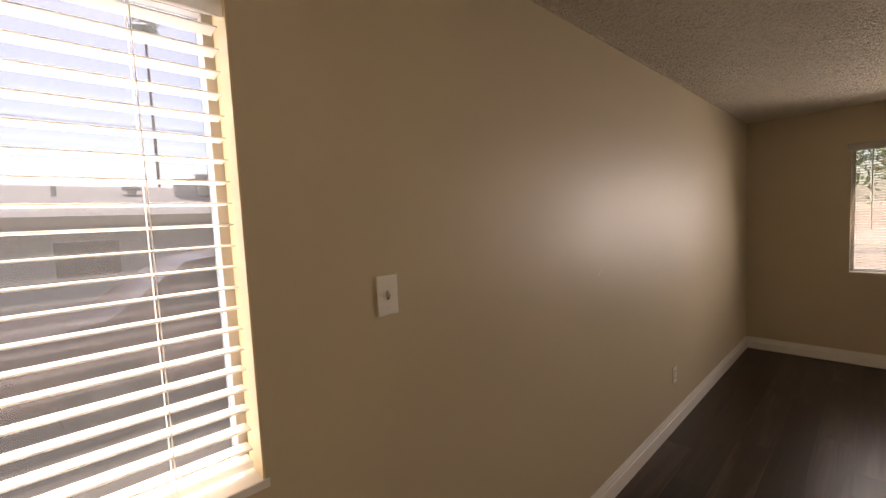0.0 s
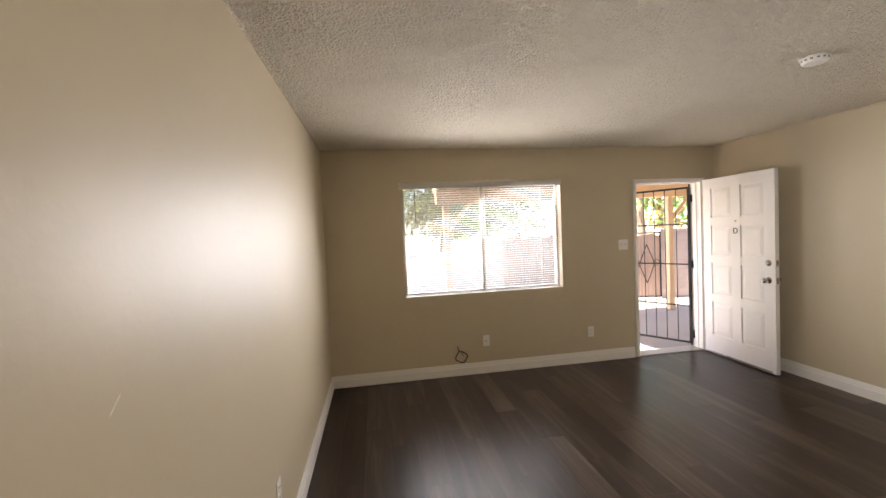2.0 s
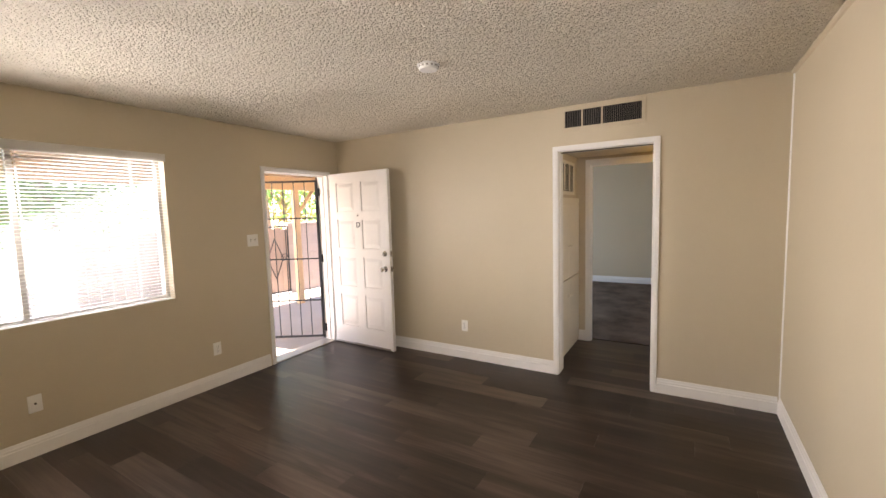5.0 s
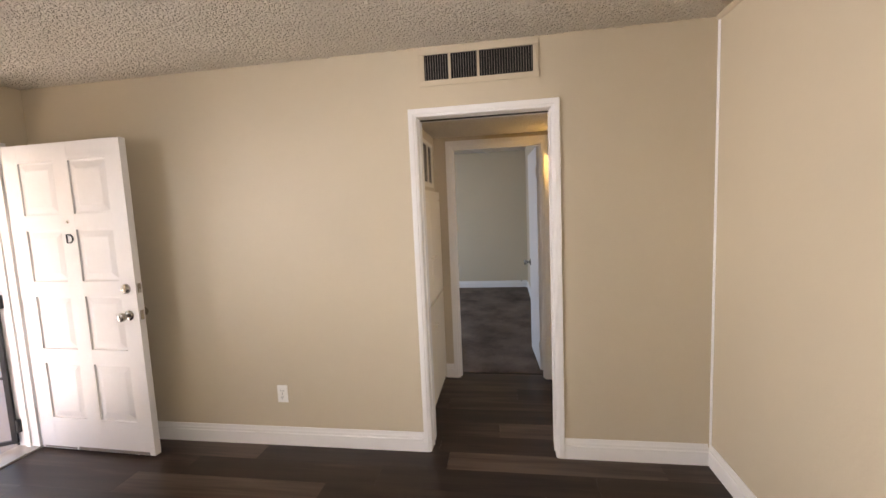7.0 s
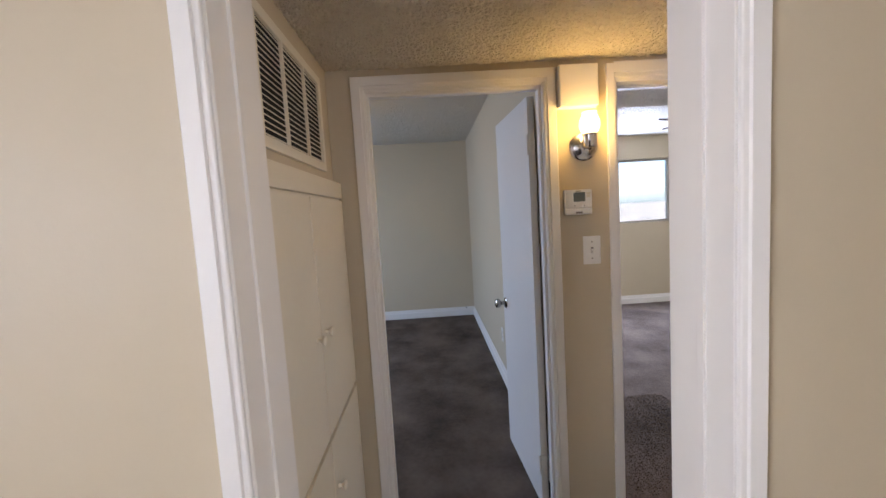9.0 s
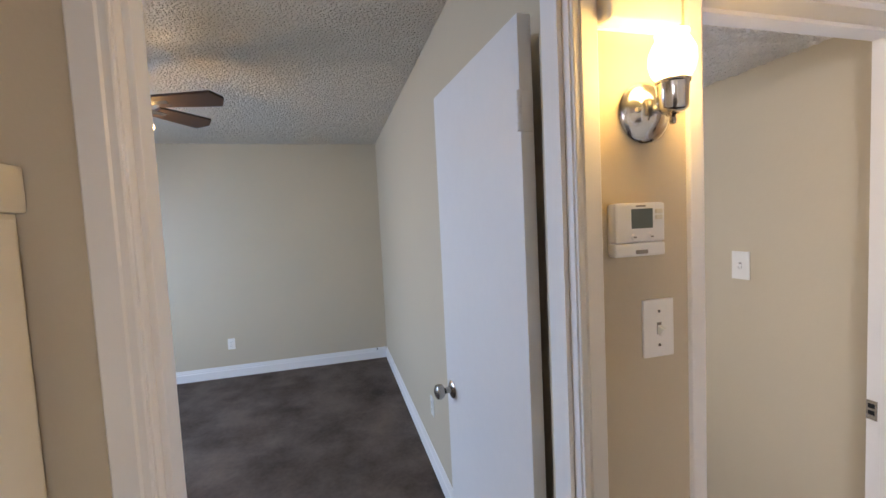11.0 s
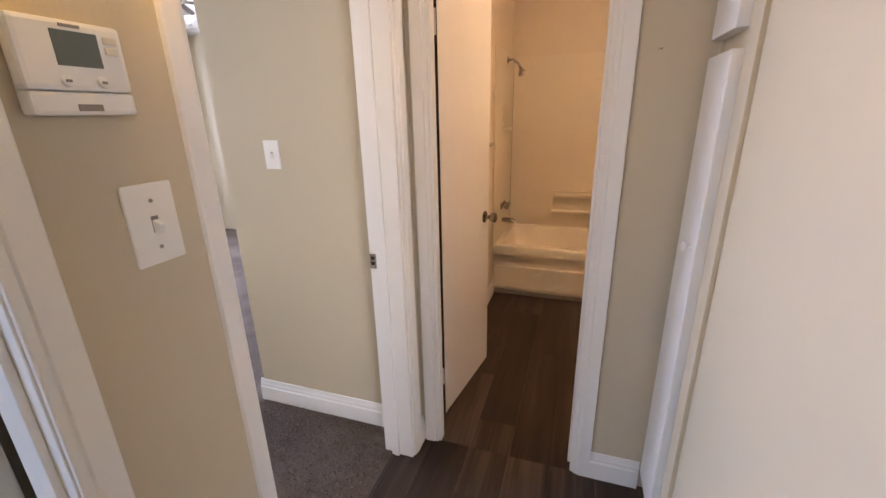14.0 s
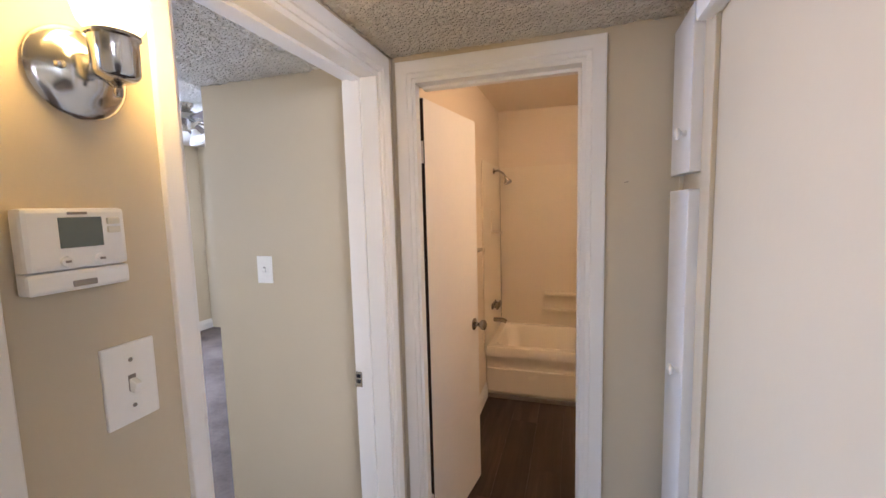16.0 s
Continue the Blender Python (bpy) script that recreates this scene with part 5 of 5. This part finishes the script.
# neighbouring building, car and wire, seen through the side window
def neighbour():
    h = thing("neighbour_house", "single-storey tan stucco building with a low shingle roof", "house")
    x, y0, y1 = -10.2, -14.0, 16.0
    part("wall", box(B(), x - 8, x, y0, y1, -0.06, 2.0), STUCCO, h)
    r = B()
    pts = [(x + 0.6, 1.96), (x - 4.0, 2.95), (x - 8.6, 1.96), (x - 8.6, 1.84), (x - 4.0, 2.80), (x + 0.6, 1.84)]
    a = [r.verts.new((px, y0 - .5, pz)) for px, pz in pts]
    b = [r.verts.new((px, y1 + .5, pz)) for px, pz in pts]
    for i in range(6):
        r.faces.new((a[i], a[(i + 1) % 6], b[(i + 1) % 6], b[i]))
    r.faces.new(a), r.faces.new(b)
    bmesh.ops.recalc_face_normals(r, faces=r.faces)
    roof = part("roof", r, SHINGLE, h)
    part("fascia", box(B(), x + 0.6, x + 0.63, y0 - .5, y1 + .5, 1.80, 1.97), SOFFIT, h)
    for yy in (-3.0, 0.0, 4.0):
        w = part("window", box(B(), x, x + 0.04, yy - .55, yy + .55, 0.75, 1.55, 0.01), ALU, h)
        part("pane", box(B(), x + 0.03, x + 0.045, yy - .49, yy + .49, 0.81, 1.49), CARGLASS, w)
    part("roof_vent", lathe(B(), [(0.10, 0), (0.10, 0.15), (0.22, 0.17), (0.20, 0.25), (0, 0.30)], pose(x - 2.4, 1.05, 2.55), 14), ALU, roof, smooth=True)
    part("pipe", cyl(B(), (x - 2.2, -0.4, 2.5), (x - 2.2, -0.4, 2.78), 0.05, seg=10), ALU, roof)
    return h


neighbour()
ac = thing("rooftop_cooler", "grey rooftop air conditioning unit on a roof stand", "air conditioner")
part("case", box(B(), -13.0, -12.0, 2.4, 3.9, 2.55, 3.12, 0.03), ALU, ac)
part("duct", lathe(B(), [(0, 0), (0.42, 0), (0.40, 0.55), (0.28, 0.64), (0, 0.66)], pose(-12.5, 2.35, 2.45), 20), ALU, ac, smooth=True)
for k in range(6):
    part("louvre", box(B(), -12.0, -11.985, 2.55, 3.75, 2.62 + k * 0.075, 2.66 + k * 0.075), GRIME, ac)


def parked_car(x, y):
    """A dark sedan along y; x: the side nearest the house."""
    c = thing("parked_car", "dark maroon parked sedan beside the drive", "car", pose(x, y, -0.052, 0, 0, 0))
    prof = [(-2.2, .35), (-2.25, .62), (-2.1, .86), (-1.35, .95), (-0.75, 1.36), (0.0, 1.44), (0.75, 1.40), (1.45, .98), (2.05, .92), (2.25, .70), (2.25, .35)]
    bm = B()
    rows = []
    for dx, inset in ((0.0, .07), (-0.07, 0), (-1.70, 0), (-1.77, .07)):
        rows.append([bm.verts.new((dx - (0.17 if z > 1.2 and dx > -.5 else -0.17 if z > 1.2 else 0), u * (1 - inset * .15), z - (inset if z > .5 else -inset * .3))) for u, z in prof])
    n = len(prof)
    for p, q in zip(rows, rows[1:]):
        for i in range(n - 1):
            bm.faces.new((p[i], p[i + 1], q[i + 1], q[i]))
        bm.faces.new((p[-1], p[0], q[0], q[-1]))
    bm.faces.new(rows[0]), bm.faces.new(list(reversed(rows[-1])))
    bmesh.ops.recalc_face_normals(bm, faces=bm.faces)
    body = part("body", bm, CARPAINT, c, smooth=True)
    for u0, u1 in ((-1.05, -0.06), (0.0, 1.05)):
        g = B()
        v = [g.verts.new(p) for p in ((0.006, u0, .97), (0.006, u1, .97), (-0.135, u1 - (.40 if u1 > .5 else 0), 1.32), (-0.135, u0 + (.42 if u0 < -.5 else 0), 1.32))]
        g.faces.new(v)
        bmesh.ops.solidify(g, geom=g.faces, thickness=0.01)
        part("side_window", g, CARGLASS, c)
    for u in (-1.38, 1.38):
        for xx in (-0.02, -1.55):
            w = part("wheel", lathe(B(), [(0, 0), (.2, 0), (.31, .01), (.325, .05), (.325, .16), (.31, .2), (0, .2)], pose(xx - .2 + .02, u, .325, 0, 90, 0), 26), RUBBER, c, smooth=True)
            part("rim", lathe(B(), [(0, .205), (.05, .21), (.19, .195), (.2, .205), (.2, .2), (0, .2)], pose(xx - .2 + .02, u, .325, 0, 90, 0), 22), RIM, w, smooth=True)
    part("tail_light", box(B(), -0.25, 0.0, -2.24, -2.05, .68, .82, .02), RED, c, "red tail light")
    part("mirror", box(B(), 0.0, 0.16, 0.80, 0.92, .96, 1.08, .03), CARPAINT, c)
    part("door_handle", box(B(), -0.002, 0.025, -0.15, 0.03, .86, .885, .006), CHROME, c)
    return c


parked_car(-3.7, 1.2)
cu = thing("power_line", "black overhead power line", "power line")
part("wire", cyl(B(), (-25, -30, 6.9), (-25, 40, 7.0), 0.02, seg=6), BLACK, cu)
for yy in (-30, 40):
    part("pole", cyl(B(), (-25, yy, -0.06), (-25, yy, 7.6), 0.14, 0.10, 10), BARK, cu)


# ---------- floor planks ----------
def planks(name, label, x0, x1, y0, y1, phase):
    f = thing(name, label, "floor", kind="structure")
    pw, pl = 0.182, 1.22
    rng = random.Random(7)
    meshes = {}
    i, x = 0, x0
    while x < x1 - 0.002:
        w = min(pw, x1 - x)
        off = (i * 0.42 + phase + rng.uniform(-.12, .12)) % pl
        y = y0 - off
        while y < y1:
            a, b = max(y, y0), min(y + pl, y1)
            if b - a > 0.004:
                key = (round(w, 3), round(b - a, 3))
                if key not in meshes:
                    me = bpy.data.meshes.new("plank")
                    bm = box(B(), 0.0003, w - 0.0003, 0.0003, b - a - 0.0003, -0.008, 0.0, 0.0)
                    bm.to_mesh(me)
                    bm.free()
                    me.materials.append(PLANK)
                    meshes[key] = me
                o = new("plank", meshes[key])
                o.parent = f
                o.location = (x, a, 0.0)
            y += pl
        x += pw
        i += 1
    return f


planks("floor", "dark brown wood-look vinyl plank floor", XW, XE, -2.30, YN, 0.1)
planks("floor_hall", "dark brown wood-look vinyl plank hall floor", XE, 5.234, HS, HN, 0.5)
planks("floor_bath", "dark brown wood-look vinyl plank bathroom floor", XE, BE, BB, HS, 0.9)
structure("trim_threshold", box(box(B(), 5.222, 5.240, 0.456, 1.262, -0.002, 0.004, 0.001), 5.222, 5.240, 1.562, 2.284, -0.002, 0.004, 0.001), SUBFLOOR, "dark carpet edge strip in the doorways")


# ---------- carpet pile in the doorways ----------
def carpet_pile(name, x0, x1, y0, y1, n, seed):
    rng = random.Random(seed)
    vs, fs = [], []
    for _ in range(n):
        x, y = rng.uniform(x0, x1), rng.uniform(y0, y1)
        a, h, w = rng.uniform(0, 6.283), rng.uniform(0.002, 0.006), rng.uniform(0.0016, 0.0032)
        dx, dy = math.cos(a) * w, math.sin(a) * w
        tx, ty = rng.uniform(-.005, .005), rng.uniform(-.005, .005)
        i = len(vs)
        vs += [(x - dx, y - dy, 0.007), (x + dx, y + dy, 0.007), (x + tx + dx * .6, y + ty + dy * .6, 0.008 + h), (x + tx - dx * .6, y + ty - dy * .6, 0.008 + h)]
        fs.append((i, i + 1, i + 2, i + 3))
    me = bpy.data.meshes.new(name)
    me.from_pydata(vs, [], fs)
    me.materials.append(PILE)
    return tagged(new(name, me), "grey-brown cut pile carpet tufts", "carpet", kind="stuff")


carpet_pile("carpet_pile", 5.241, 6.40, 0.345, 1.36, 26000, 3)

# ---------- sprayed ceiling texture ----------
def popcorn(name, label, x0, x1, y0, y1, z, cell, depth, seed):
    """A sheet of sprayed lumps hanging a few millimetres under the flat ceiling."""
    rng = np.random.default_rng(seed)
    nx, ny = int((x1 - x0) / cell) + 1, int((y1 - y0) / cell) + 1
    gx, gy = np.meshgrid(np.linspace(x0, x1, nx), np.linspace(y0, y1, ny))
    h = rng.random((ny, nx)) ** 1.6
    h = 0.72 * h + 0.07 * (np.roll(h, 1, 0) + np.roll(h, -1, 0) + np.roll(h, 1, 1) + np.roll(h, -1, 1))
    gx, gy = gx + rng.uniform(-.3, .3, gx.shape) * cell, gy + rng.uniform(-.3, .3, gy.shape) * cell
    co = np.stack([np.clip(gx, x0, x1), np.clip(gy, y0, y1), z - 0.001 - depth * h], -1).reshape(-1, 3)
    idx = np.arange(nx * ny).reshape(ny, nx)
    q = np.stack([idx[:-1, :-1], idx[1:, :-1], idx[1:, 1:], idx[:-1, 1:]], -1).reshape(-1, 4)
    me = bpy.data.meshes.new(name)
    me.vertices.add(len(co))
    me.vertices.foreach_set("co", co.ravel())
    me.loops.add(q.size)
    me.loops.foreach_set("vertex_index", q.ravel())
    me.polygons.add(len(q))
    me.polygons.foreach_set("loop_start", np.arange(0, q.size, 4))
    me.update()
    me.polygons.foreach_set("use_smooth", np.ones(len(q), dtype=bool))
    me.materials.append(POPCORN_LUMP)
    return tagged(new(name, me), label, "ceiling texture", kind="structure")


popcorn("ceiling_texture", "sprayed cream popcorn texture on the living room ceiling", XW, XE, -2.3, YN, CL, 0.0120, 0.0115, 11)
popcorn("ceiling_texture_hall", "sprayed cream popcorn texture on the low hall ceiling", HW, HE, HS, HN, CH, 0.0105, 0.0105, 12)
popcorn("ceiling_texture_lobby", "sprayed popcorn texture on the lobby ceiling", 5.27, 6.06, 0.33, 1.362, CH, 0.0105, 0.0105, 13)
popcorn("ceiling_texture_bedroom", "sprayed popcorn texture on the bedroom ceiling", 5.27, BX, BS, YN, CB, 0.0140, 0.0100, 14)

# ---------- wall wear ----------
def scuff(label, y, z, length, width, turn):
    """A thin chalky rub mark on the side wall."""
    bm = B()
    n = 10
    up, dn = [], []
    for i in range(n + 1):
        u = i / n
        w = width * math.sin(math.pi * (0.08 + 0.84 * u)) * (0.7 + 0.3 * math.sin(9 * u))
        up.append(bm.verts.new((0, (u - .5) * length, w))), dn.append(bm.verts.new((0, (u - .5) * length, -w)))
    for i in range(n):
        bm.faces.new((dn[i], dn[i + 1], up[i + 1], up[i]))
    o = mesh_ob("wall_scuff", bm, WHITE)
    o.matrix_basis = pose(XW + 0.0012, y, z, turn, 0, 0)
    return tagged(o, label, "scuff mark")


scuff("pale rub mark on the side wall paint", 1.642, 1.262, 0.050, 0.0020, 38)
pb = B()
rim = [pb.verts.new((XW - 0.0003, y, z)) for y, z in ((1.46, 1.30), (2.55, 1.30), (2.55, 1.92), (1.46, 1.92))]
top = [pb.verts.new((XW + 0.0003, y, z)) for y, z in ((1.50, 1.34), (2.51, 1.34), (2.51, 1.88), (1.50, 1.88))]
pb.faces.new(top)
for k in range(4):
    pb.faces.new((rim[k], rim[(k + 1) % 4], top[(k + 1) % 4], top[k]))
bmesh.ops.recalc_face_normals(pb, faces=pb.faces)
tagged(mesh_ob("wall_patch", pb, WALL), "faint repaired drywall patch on the side wall", "wall patch", kind="structure")
